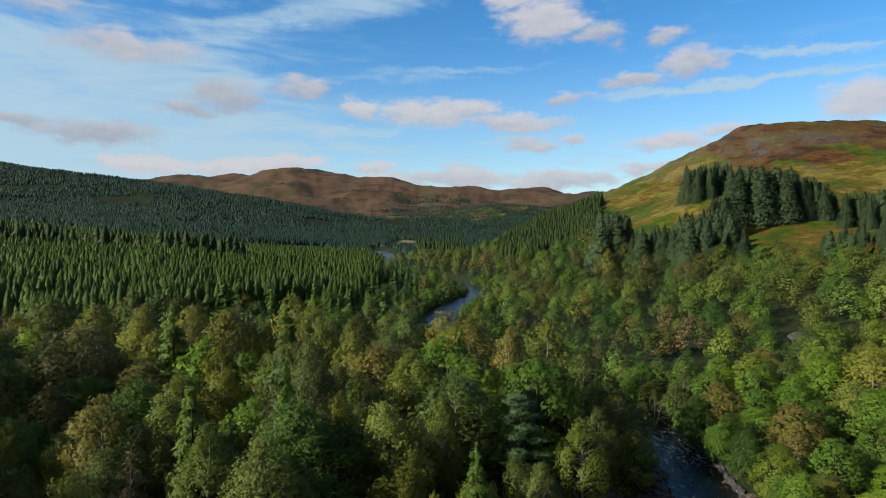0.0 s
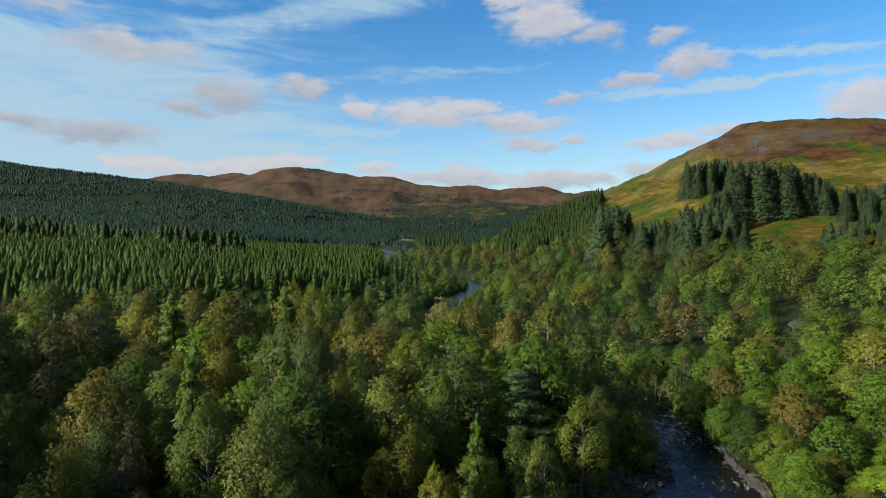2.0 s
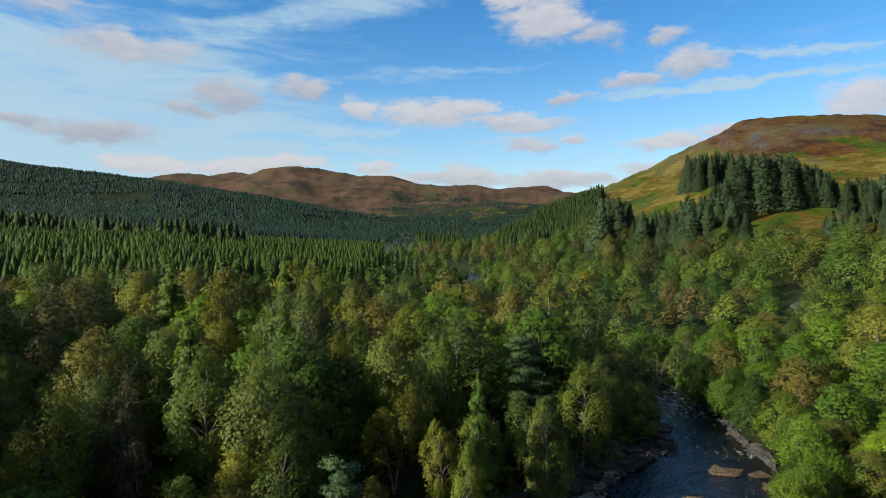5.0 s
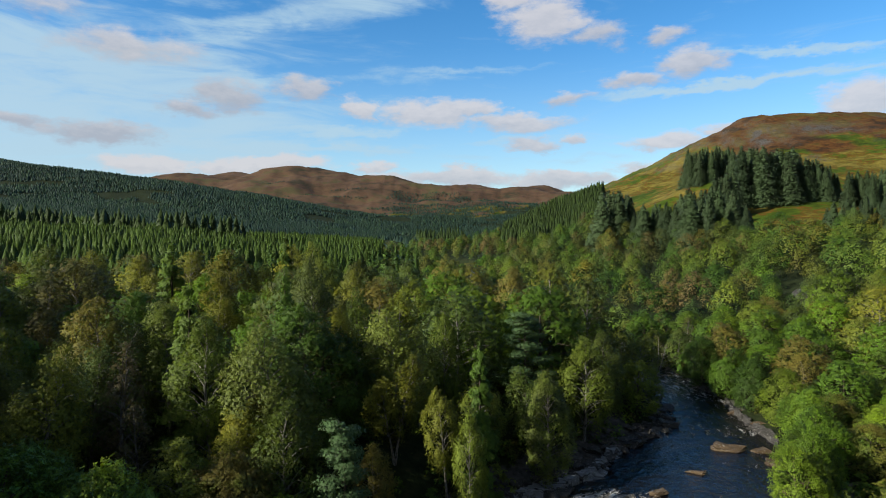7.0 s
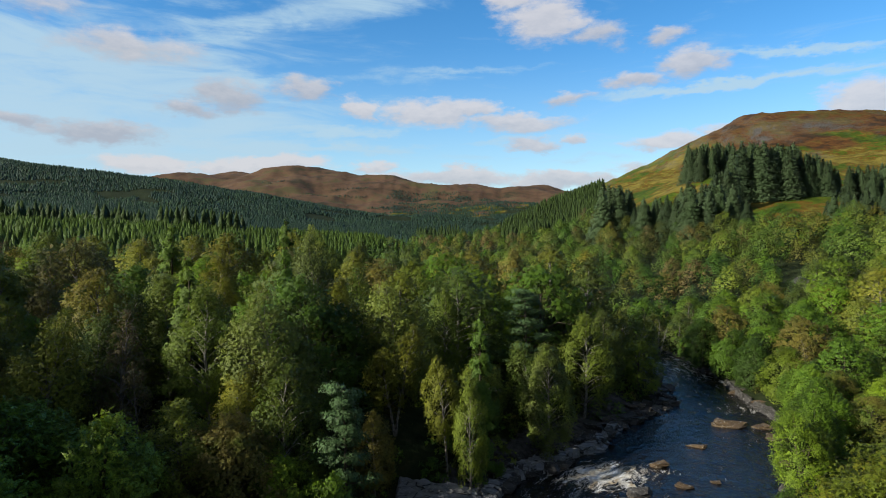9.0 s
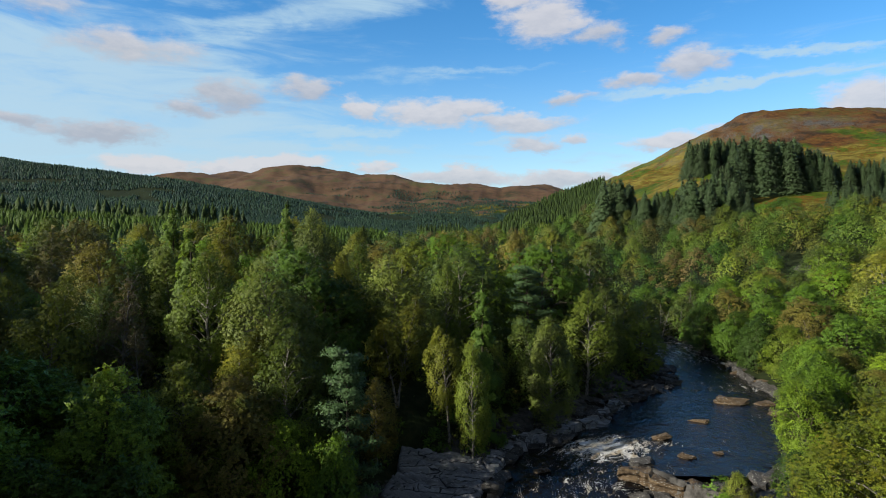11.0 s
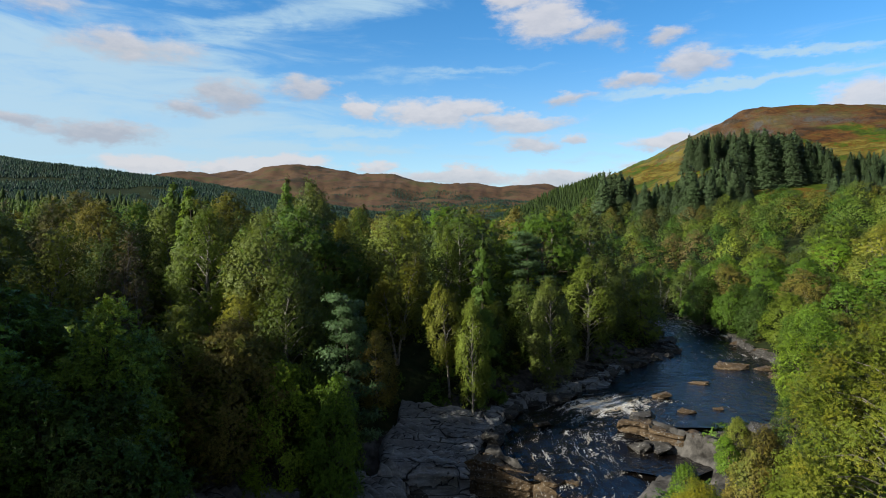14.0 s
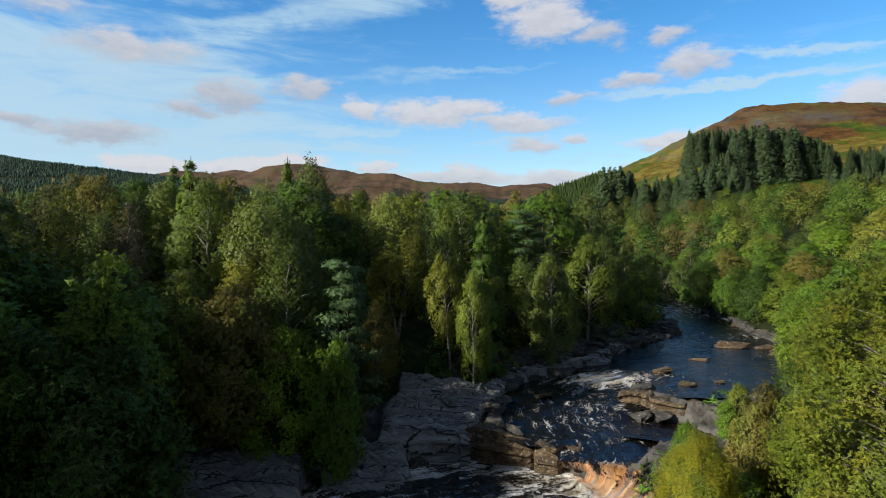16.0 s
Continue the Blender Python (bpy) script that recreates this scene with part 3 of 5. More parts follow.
def height(x, y):
    x, y = np.asarray(x, float), np.asarray(y, float)
    shape = x.shape
    x, y = x.ravel(), y.ravel()
    z = base_height(x, y)
    rough = np.clip((z - 22) / 60, 0, 1)
    z = z + 0.8 * fbm(x * 0.06, y * 0.06, 4, 3) + rough * (5 * fbm(x * 0.022, y * 0.022, 5, 7) + 2.2 * fbm(x * 0.11, y * 0.11, 3, 5))
    z = z + np.clip((y - 1500) / 1500, 0, 1) * 60 * fbm(x * 0.0032, y * 0.0032, 6, 11)
    d, w = river(x, y)
    d = d + 0.9 * fbm(x * 0.25, y * 0.25, 3, 21)
    wide = np.where(y < 75, np.where((y < 53) & (x < 4), 9.0, 13.0), 9.0)
    t = np.clip(d / wide, 0, 1)
    t = t * t * (3 - 2 * t)
    bank = w + 0.25 + 0.05 * np.maximum(d, 0)
    z = np.where(d > 0, bank * (1 - t) + np.maximum(z, w + 0.6) * t, w - 0.2 - np.clip(-d, 0, 2.5) * 0.5)
    for k in range(len(SLABS)):
        flat, away = slab_plane(k, x, y)
        z = np.where(away < 14, np.minimum(z, flat - 0.45 + 0.42 * np.maximum(away, 0)), z)
    z = np.where(d <= 0, np.minimum(z, w - 0.2 - np.clip(-d, 0, 2.5) * 0.5), z)
    return z.reshape(shape)


def hz(x, y):
    return float(height(np.array([x]), np.array([y]))[0])


def mesh_from(name, verts, faces, mats, smooth=False):
    me = bpy.data.meshes.new(name)
    me.from_pydata(verts if isinstance(verts, list) else verts.tolist(), [], faces if isinstance(faces, list) else faces.tolist())
    for m in mats:
        me.materials.append(m)
    if smooth:
        me.polygons.foreach_set("use_smooth", np.ones(len(me.polygons), bool))
    me.update()
    return me


def quad_grid(nr, nc):
    i = np.arange(nr - 1)[:, None] * nc + np.arange(nc - 1)
    return np.stack([i, i + 1, i + 1 + nc, i + nc], -1).reshape(-1, 4)


def make_ground():
    ys = list(np.arange(-120, 24, 4.0)) + list(np.arange(24, 110, 0.55))
    while ys[-1] < 4750:
        ys.append(ys[-1] * 1.0145)
    ys = np.array(ys)
    u = np.linspace(-1, 1, 321)
    half = 90 + 0.95 * np.maximum(ys, 0)
    x = (np.sinh(2 * u) / np.sinh(2))[None, :] * half[:, None] + np.clip(12 - ys[:, None] * 0.02, 0, 12)
    y = np.repeat(ys[:, None], len(u), 1)
    z = height(x, y)
    me = mesh_from("ground", np.stack([x, y, z], -1).reshape(-1, 3), quad_grid(*x.shape), [GROUND], True)
    cover = np.zeros((x.size, 4), np.float32)
    xf, yf, zf = x.ravel(), y.ravel(), z.ravel()
    cover[:, 0] = moorland(xf, yf)
    cover[:, 1] = ((yf > 950) & (yf < 1450) & (np.abs(xf + 48) < 52) & (zf < 14)).astype(float)
    tan = np.exp(-(((xf - 255) / 55) ** 2 + ((yf - 765) / 70) ** 2)) * (0.5 + 1.6 * fbm(xf * 0.05, yf * 0.05, 4, 39))
    cover[:, 1] = np.maximum(cover[:, 1], np.clip(tan * 1.3, 0, 0.75))
    gx = np.gradient(z, axis=1) / np.gradient(x, axis=1)
    gy = np.gradient(z, axis=0) / np.gradient(y, axis=0)
    cover[:, 2] = np.clip((np.hypot(gx, gy).ravel() - 0.52) / 0.25, 0, 1) * (zf > 25)
    crag = np.exp(-(((xf - 318) / 45) ** 2 + ((yf - 752) / 40) ** 2)) + np.exp(-(((xf - 400) / 50) ** 2 + ((yf - 650) / 25) ** 2))
    shore, _ = river(xf, yf)
    crag = crag + 2.0 * (shore < np.where((yf > 60) & (xf > 24), 0.8, 5.0) + 2 * fbm(xf * 0.3, yf * 0.3, 3, 37)) * (yf < 110) + 1.2 * np.exp(-(((xf - 268) / 40) ** 2 + ((yf - 772) / 30) ** 2)) + np.clip(fbm(xf * 0.03, yf * 0.03, 4, 35) * 8 - 3.4, 0, 0.8) * (zf > 85) * (yf < 1000)
    cover[:, 2] = np.clip(cover[:, 2] + 0.9 * crag, 0, 1)
    cover[:, 3] = 1
    att = me.color_attributes.new("cover", "FLOAT_COLOR", "POINT")
    att.data.foreach_set("color", cover.ravel())
    ob = new("ground", me)
    tagged(ob, "valley floor and hills of rough grass, bracken and heather", "ground", kind="structure")


def moorland(x, y):
    """1 on the open hillsides, 0 under the woods."""
    n = fbm(x * 0.012, y * 0.012, 3, 31)
    z = base_height(x, y)
    right = np.clip((x - 88 + 30 * n - np.clip(y - 330, 0, 300) * 0.14) / 25, 0, 1) * np.clip((y - 195 - 40 * n) / 25, 0, 1) * np.clip((z - 16) / 8, 0, 1)
    right *= 0.48 + 0.52 * np.clip((z - 84 + 70 * n) / 40, 0, 1)
    right *= (y < 1500)
    far = np.clip((y - 2450 + 500 * n - 0.25 * x) / 300, 0, 1)
    return np.clip(np.maximum(right, far), 0, 1)


make_ground()


def make_water(name, line_pts, step, across, label, margin=1.6):
    line = smooth_line(line_pts, step)
    xy = line[:, :2]
    d = np.gradient(xy, axis=0)
    d /= np.hypot(d[:, 0], d[:, 1])[:, None]
    side = np.stack([d[:, 1], -d[:, 0]], 1)
    t = np.linspace(-1, 1, across)
    w = line[:, 3] + margin
    x = xy[:, 0, None] + side[:, 0, None] * t * w[:, None]
    y = xy[:, 1, None] + side[:, 1, None] * t * w[:, None]
    z = np.repeat(line[:, 2, None], across, 1)
    run = np.concatenate([[0], np.cumsum(np.hypot(*np.diff(xy, axis=0).T))])
    steep = np.abs(np.gradient(line[:, 2]) / np.maximum(np.gradient(run), 1e-6))
    steep = np.convolve(np.pad(steep, 4, "edge"), np.ones(9) / 9, "valid")
    rough = np.clip(steep * 6, 0.04, 1.0)[:, None]
    z = z + rough * 0.38 * fbm(x * 0.55, y * 0.55, 3, 41) + 0.03 * fbm(x * 1.5, y * 1.5, 2, 43)
    me = mesh_from(name, np.stack([x, y, z], -1).reshape(-1, 3), quad_grid(*x.shape)[:, ::-1], [WATER], True)
    att = me.attributes.new("foam", "FLOAT", "POINT")
    foam = np.clip(steep[:, None] * 1.2, 0, 0.3) * (1 - 0.5 * np.abs(t) ** 3) + 0.15 + 0.45 * fbm(x * 0.12, y * 0.12, 2, 47) + np.where((y > 74) & (y < 112), 0.42, 0.0) + np.where(z < -2.7, 0.62, 0.0) + np.where((y > 42) & (y < 55), 0.13, 0.0) + 1.1 * np.exp(-(((x - 15.2) / 5.2) ** 2 + ((y - 57.4) / 2.8) ** 2))
    steepest = np.clip(steep[:, None] * 4 - 1.0, 0, 1) * np.ones_like(x)
    foam = foam + 0.5 * steepest + 0.7 * np.exp(-(((x + 2.2) / 1.8) ** 2 + ((y - 42.4) / 0.8) ** 2)) * (z < -2.7)
    att.data.foreach_set("value", foam.astype(np.float32).ravel())
    att = me.attributes.new("fall", "FLOAT", "POINT")
    att.data.foreach_set("value", steepest.astype(np.float32).ravel())
    att = me.attributes.new("stream", "FLOAT_VECTOR", "POINT")
    att.data.foreach_set("vector", np.stack([t * w[:, None], np.repeat(run[:, None], across, 1), 0 * x], -1).astype(np.float32).ravel())
    return tagged(new(name, me), label, "river", kind="structure")


make_water("river", MAIN, 0.35, 60, "dark peaty river with tan foam and white rapids")
make_water("river_upstream", UPPER, 3.0, 16, "dark river winding through the wooded valley")
ob = make_water("river_pool", BRANCH, 0.5, 40, "calm dark pool above the rock ledge", 0.3)
ob.location.z = -0.02
ob = make_water("river_backwater", SIDE_POOL, 0.4, 30, "still blue-black backwater below the ledge", 0.5)
ob.location.z = -0.03


# ---- plant building ----
class Soup:
    """Vertices and faces that grow into one mesh."""

    def __init__(self):
        self.v, self.f, self.o, self.n = [], [], [], 0

    def add(self, v, f, out=None):
        self.v.append(np.asarray(v, float))
        self.o.append(np.zeros((len(v), 3)) if out is None else out)
        self.f.extend((np.asarray(f) + self.n).tolist())
        self.n += len(v)

    def mesh(self, name, mats, smooth=False):
        me = mesh_from(name, np.concatenate(self.v), self.f, mats, smooth)
        if any(o.any() for o in self.o):
            att = me.attributes.new("out", "FLOAT_VECTOR", "POINT")
            att.data.foreach_set("vector", np.concatenate(self.o).astype(np.float32).ravel())
        return me


def unit(v):
    return v / np.maximum(np.linalg.norm(v, axis=-1, keepdims=True), 1e-9)


def sprays(rng, c, normal, size, long=1.5, hang=0.0):
    """Small pointed leaf sprays, one triangle each. hang: how far they point down."""
    n = len(c)
    a = unit(rng.normal(size=(n, 3)) - np.array([0, 0, hang]))
    a = unit(a - normal * (a * normal).sum(1)[:, None])
    b = np.cross(unit(normal), a)
    s = size * rng.uniform(0.6, 1.4, (n, 1))
    v = np.stack([c + a * s * long * 0.6, c + b * s * 0.55 - a * s * long * 0.4, c - b * s * 0.55 - a * s * long * 0.4], 1)
    return v.reshape(-1, 3), np.arange(3 * n).reshape(n, 3)


def tube(soup, pts, radii, sides=6, grow=None):
    """A tapered tube. grow: the soup's vertex that it grows from, so that wood stays one piece."""
    pts = np.asarray(pts, float)
    d = unit(np.gradient(pts, axis=0))
    a = unit(np.cross(d, np.array([0.31, 0.95, 0.12])))
    b = np.cross(d, a)
    th = np.arange(sides) * 2 * np.pi / sides
    ring = a[:, None, :] * np.cos(th)[None, :, None] + b[:, None, :] * np.sin(th)[None, :, None]
    v = (pts[:, None, :] + ring * np.asarray(radii)[:, None, None]).reshape(-1, 3)
    f = [[i * sides + j, i * sides + (j + 1) % sides, (i + 1) * sides + (j + 1) % sides, (i + 1) * sides + j] for i in range(len(pts) - 1) for j in range(sides)]
    first = soup.n
    soup.add(v, f)
    if grow is not None:
        soup.f.append([grow, first, first + 1])
    return first


def broadleaf(seed, H, R, bare, limbs, n, size, droop, stems=1, thick=0.018, fill=0.34, whole=1.3, low=0.12, stir=0.6):
    """A tapered trunk with limbs, and an egg-shaped crown of leaf clumps round the limbs' ends. Returns the soups of wood and leaves."""
    rng = np.random.default_rng(seed)
    wood, crown = Soup(), Soup()
    c, r = [], []
    each = limbs // stems
    for s in range(stems):
        lean = rng.normal(0, 0.035, 2) + (rng.normal(0, 0.12, 2) if stems > 1 else 0)
        hs = H * (1 if s == 0 else rng.uniform(0.72, 0.95))
        Rs = R * (1 if stems == 1 else 0.75)
        t = np.linspace(0, 1, 8)
        wig = np.cumsum(rng.normal(0, 0.012, (8, 2)), 0) * hs
        trunk = np.stack([lean[0] * hs * t + wig[:, 0] * t, lean[1] * hs * t + wig[:, 1] * t, t * hs * 0.93 - 0.4 * (t == 0)], 1)
        foot = tube(wood, trunk, H * thick * (1 - t) ** 0.8 / stems ** 0.4 + 0.02, 6, 0 if s else None)
        for i in range(each):
            k = (i + rng.uniform(0, 0.9)) / each
            hf = bare + (0.96 - bare) * k
            az = i * 2.4 + rng.uniform(-0.4, 0.4) + s
            env = Rs * math.sin(math.pi * (low + (0.93 - low) * k)) ** 0.75 * rng.uniform(0.8, 1.12)
            root = np.array([np.interp(max(0.05, hf - 0.1), t, trunk[:, j]) for j in range(3)])
            axis = np.array([np.interp(hf, t, trunk[:, j]) for j in range(3)])
            out = np.array([math.cos(az), math.sin(az), 0.0])
            lump = R * fill * rng.uniform(0.7, 1.2)
            end = axis + out * max(env - 0.55 * lump, 0.05) + [0, 0, rng.normal(0, 0.02) * H]
            mid = 0.45 * root + 0.55 * end + [0, 0, 0.12 * env]
            tube(wood, [root, mid, end], [H * thick * 0.32 * (1 - 0.6 * hf) + 0.012, H * thick * 0.18 + 0.008, 0.01], 4, foot + 6 * int(round(hf * 7)))
            c.append(end)
            r.append(lump)
        c.append(trunk[-1])
        r.append(Rs * fill * 0.75)
    c, r = np.array(c), np.array(r)
    which = rng.choice(len(c), n, p=r ** 2 / (r ** 2).sum())
    core = np.array([c[:, 0].mean(), c[:, 1].mean(), 0])
    core = core + np.stack([0 * r, 0 * r, 0.75 * c[:, 2] + 0.25 * c[:, 2].mean() - 0.3 * R], 1)
    away = unit(c - core)
    # most leaves on the side of a clump that faces out of the crown
    u = unit(rng.normal(size=(n, 3)) + away[which] * 0.7 + [0, 0, 0.2])
    ragged = 1 + 0.28 * np.sin(u @ np.array([5.1, 3.7, 4.3]) + 7.0 * which) + 0.16 * np.sin(u @ np.array([-9.0, 8.0, 11.0]) + 3.0 * which)
    p = c[which] + u * (r[which] * ragged)[:, None] * rng.uniform(0.5, 1.08, (n, 1)) ** 0.7 * np.array([1.0, 1.0, 0.85 + 0.35 * droop])
    hang = rng.random(n) < 0.4 * min(1, droop)
    p[hang, 2] -= rng.exponential(0.55 * droop, hang.sum()) * r[which][hang]
    out = unit(u + away[which] * whole + np.array([0, 0, 0.3]))
    v, f = sprays(rng, p, unit(0.8 * out + rng.normal(0, stir, (n, 3))), size, 1.5, droop)
    v[:, 2] = np.maximum(v[:, 2], 0.25)
    crown.add(v, f, np.repeat(out, 3, 0))
    return wood, crown


def conifer(seed, H, R, n, size, gap=0.55, bare=0.06, sag=0.25, power=0.85, spread=0.16):
    """A straight stem with whorls of drooping boughs; the sprays sit along the boughs."""
    rng = np.random.default_rng(seed)
    wood, crown = Soup(), Soup()
    t = np.linspace(0, 1, 7)
    tube(wood, np.stack([0 * t, 0 * t, t * H - 0.4 * (t == 0)], 1), H * 0.014 * (1 - t) + 0.015)
    tiers = max(6, int(H * (1 - bare) / gap))
    hs = bare + (0.985 - bare) * (np.arange(tiers) + rng.uniform(-0.3, 0.3, tiers)) / tiers
    boughs = []
    for h in np.clip(hs, bare, 0.985):
        for k in range(rng.integers(4, 7)):
            boughs.append((h, rng.uniform(0, 2 * np.pi), R * (1 - h) ** power * rng.uniform(0.7, 1.12) + 0.12))
    b = np.array(boughs)
    for h, az, L in boughs[:: max(1, len(boughs) // 40)]:
        o = np.array([math.cos(az), math.sin(az), 0])
        tube(wood, [[0, 0, h * H], o * L * 0.5 + [0, 0, h * H - sag * L * 0.3], o * L * 0.9 + [0, 0, h * H - sag * L * 0.6]], [0.045, 0.03, 0.01], 3, 6 * int(h * 6))
    w = b[:, 2] ** 1.3
    i = rng.choice(len(b), n, p=w / w.sum())
    q = rng.uniform(0.12, 1, n) ** 0.7
    L = b[i, 2] * q
    az = b[i, 1] + rng.normal(0, spread, n)
    p = np.stack([np.cos(az) * L, np.sin(az) * L, b[i, 0] * H - sag * L + 0.12 * L * q + rng.normal(0, 0.02 * H * gap + 0.6 * (spread - 0.16), n)], 1)
    normal = unit(np.stack([np.cos(az) * 0.7, np.sin(az) * 0.7, np.full(n, 0.55)], 1) + rng.normal(0, 0.45, (n, 3)))
    v, f = sprays(rng, p, normal, size, 1.9)
    out = unit(np.stack([np.cos(az), np.sin(az), np.full(n, 0.45)], 1) + [0, 0, 0.5] * (q[:, None] - 0.5))
    crown.add(v, f, np.repeat(out, 3, 0))
    tip = np.array([[0.05, 0, H * 0.93], [-0.05, 0.04, H * 0.93], [0, 0, H * 1.02]])
    crown.add(tip, [[0, 1, 2]], np.tile([0.0, 0.0, 1.0], (3, 1)))
    return wood, crown


def pine(seed, H, R, n, size):
    """A pine with flat tufted layers of needles on wide boughs."""
    rng = np.random.default_rng(seed)
    wood, crown = Soup(), Soup()
    t = np.linspace(0, 1, 7)
    tube(wood, np.stack([0.15 * np.sin(t * 3), 0.1 * np.cos(t * 2) - 0.1, t * H * 0.97 - 0.4 * (t == 0)], 1), H * 0.017 * (1 - t) + 0.03)
    pads = []
    for i in range(26):
        h = 0.25 + 0.73 * i / 26
        az = i * 2.4 + rng.uniform(-0.4, 0.4)
        L = R * (1.05 - 0.78 * ((h - 0.25) / 0.75) ** 1.3) * rng.uniform(0.6, 1.05)
        o = np.array([math.cos(az), math.sin(az), 0])
        end = o * L + [0, 0, h * H + L * 0.22]
        tube(wood, [[0, 0, h * H], o * L * 0.5 + [0, 0, h * H + L * 0.05], end], [0.07, 0.045, 0.02], 4, 6 * int(h * 6))
        pads += [(end, 0.42 * R * rng.uniform(0.6, 1)), (o * L * 0.6 + [0, 0, h * H + L * 0.12], 0.36 * R)]
    c, r = np.array([p for p, _ in pads]), np.array([q for _, q in pads])
    k = rng.choice(len(c), n, p=r ** 2 / (r ** 2).sum())
    u = unit(rng.normal(size=(n, 3)))
    p = c[k] + u * r[k][:, None] * rng.uniform(0.4, 1, (n, 1)) * np.array([1, 1, 0.32])
    v, f = sprays(rng, p, unit(u * 0.5 + [0, 0, 0.8] + rng.normal(0, 0.4, (n, 3))), size, 1.4)
    side = unit(c * [1, 1, 0])[k]
    crown.add(v, f, np.repeat(unit(u * [0.6, 0.6, 1.2] + 0.5 * side + [0, 0, 0.35]), 3, 0))
    return wood, crown


def kind_meshes(name, leaf, bark, makers):
    out = []
    for wood, crown in makers:
        out.append((wood.mesh(name + "_trunk", [bark], True), crown.mesh(name + "_crown", [LEAF[leaf]])))
    return out


def plant(name, meshes, x, y, g, turn, scale, label, category, group, tall=1.0, sink=0.1):
    """A tree as an Empty at its foot, with trunk and crown."""
    root = new(name)
    root.matrix_world = Matrix.Translation((x, y, g - sink)) @ Matrix.Rotation(turn, 4, "Z") @ Matrix.Diagonal((scale, scale, scale * tall, 1))
    root.empty_display_size = 0.3
    for part_name, me in zip(("trunk", "crown"), meshes):
        new(part_name, me).parent = root
    return tagged(root, label, category, group)


# variants are built 12 m tall (conifers 14 m) and scaled
BIRCH = kind_meshes("birch", "birch", BARK_BIRCH, [broadleaf(10 + i, 12, 2.8 + 0.25 * i, 0.16, 44, 13000, 0.17, 1.2, 1 + (i in (2, 4)), 0.014, fill=0.3, low=0.2) for i in range(5)])
GOLD = kind_meshes("golden_birch", "gold", BARK_BIRCH, [broadleaf(30 + i, 12, 2.3, 0.38, 24, 7500, 0.17, 1.1, 1 + i, 0.013, fill=0.36) for i in range(2)])
BUSHY = kind_meshes("broad_birch", "gold_near", BARK_BIRCH, [broadleaf(41, 12, 4.6, 0.06, 80, 70000, 0.105, 1.2, 2, 0.012, fill=0.22, low=0.3, stir=0.8)])
ALDER = kind_meshes("alder", "alder", BARK_DARK, [broadleaf(50 + i, 9, 3.5, 0.12, 50, 12500, 0.175, 0.3, 1 + i % 2, 0.014, fill=0.29, low=0.28) for i in range(4)])
BRIGHT = kind_meshes("bright_birch", "bright", BARK_BIRCH, [broadleaf(60 + i, 12, 2.6, 0.2, 36, 8500, 0.17, 1.3, 1, 0.014, fill=0.32, low=0.2) for i in range(2)])
RUST = kind_meshes("bare_birch", "rust", BARK_GREY, [broadleaf(70 + i, 11, 2.2, 0.3, 28, 2200, 0.17, 0.8, 2) for i in range(2)])
DEAD = kind_meshes("dead_tree", "rust", BARK_GREY, [broadleaf(76, 9, 2.6, 0.15, 34, 60, 0.2, 0.2, 2)])
LARCH = kind_meshes("larch", "larch", BARK_DARK, [conifer(80 + i, 14, 3.0, 6500, 0.25, 0.75) for i in range(2)])
PINE = kind_meshes("pine", "pine", BARK_DARK, [pine(90 + i, 13, 3.6, 8000, 0.21) for i in range(2)])
SPRUCE = kind_meshes("spruce", "spruce", BARK_DARK, [conifer(100 + i, 14, 3.2, 5200, 0.29, 0.17, 0.02, 0.75, 0.9, 0.45) for i in range(3)])
BIRCH_FAR = kind_meshes("birch", "birch", BARK_BIRCH, [broadleaf(110 + i, 12, 3.0 + 0.3 * i, 0.14, 34, 3600, 0.29, 0.9, 1, 0.014, fill=0.33, low=0.22) for i in range(4)])
ALDER_FAR = kind_meshes("alder", "alder", BARK_DARK, [broadleaf(120 + i, 9, 3.6, 0.1, 36, 3600, 0.29, 0.3, 1, 0.014, fill=0.32, low=0.28) for i in range(4)])
KINDS = {
    "birch": (BIRCH, 12, "silver birch with drooping green and yellow leaves", "tree", "birches"),
    "golden_birch": (GOLD, 12, "slender silver birch turning golden yellow", "tree", "golden birches"),
    "broad_birch": (BUSHY, 12, "broad birch thick with yellow and green leaves beside the river", "tree", "golden birches"),
    "bright_birch": (BRIGHT, 12, "slim silver birch in fresh yellow-green leaf", "tree", "birches"),
    "dead_tree": (DEAD, 9, "leafless grey tree on the riverbank", "tree", "dead trees"),
    "alder": (ALDER, 9, "broad leafy green alder", "tree", "alders"),
    "bare_birch": (RUST, 11, "thin birch with sparse rust-brown leaves", "tree", "thin brown birches"),
    "larch": (LARCH, 14, "bright green conical larch", "tree", "larches"),
    "pine": (PINE, 13, "blue-green pine with layered boughs", "tree", "pines"),
    "spruce": (SPRUCE, 14, "dark green spruce with boughs to the ground", "tree", "spruces"),
    "birch_far": (BIRCH_FAR, 12, "silver birch with drooping green and yellow leaves", "tree", "birches"),
    "alder_far": (ALDER_FAR, 9, "broad leafy green alder", "tree", "alders"),
}
RNG = np.random.default_rng(5)
TAKEN = []


def tree(kind, x, y, top, wide=1.0, variant=None, g=None):
    """A tree at x, y whose crown ends at the height top."""
    meshes, tall, label, cat, group = KINDS[kind]
    g = hz(x, y) if g is None else g
    s = (top - g) / (tall * 0.98)
    plant(kind.replace("_far", ""), meshes[RNG.integers(len(meshes)) if variant is None else variant], x, y, g, RNG.uniform(0, 6.28), s * wide, label, cat, group, 1 / wide)
    TAKEN.append((x, y, (3.2 if "alder" in kind else 2.7) * s * wide))


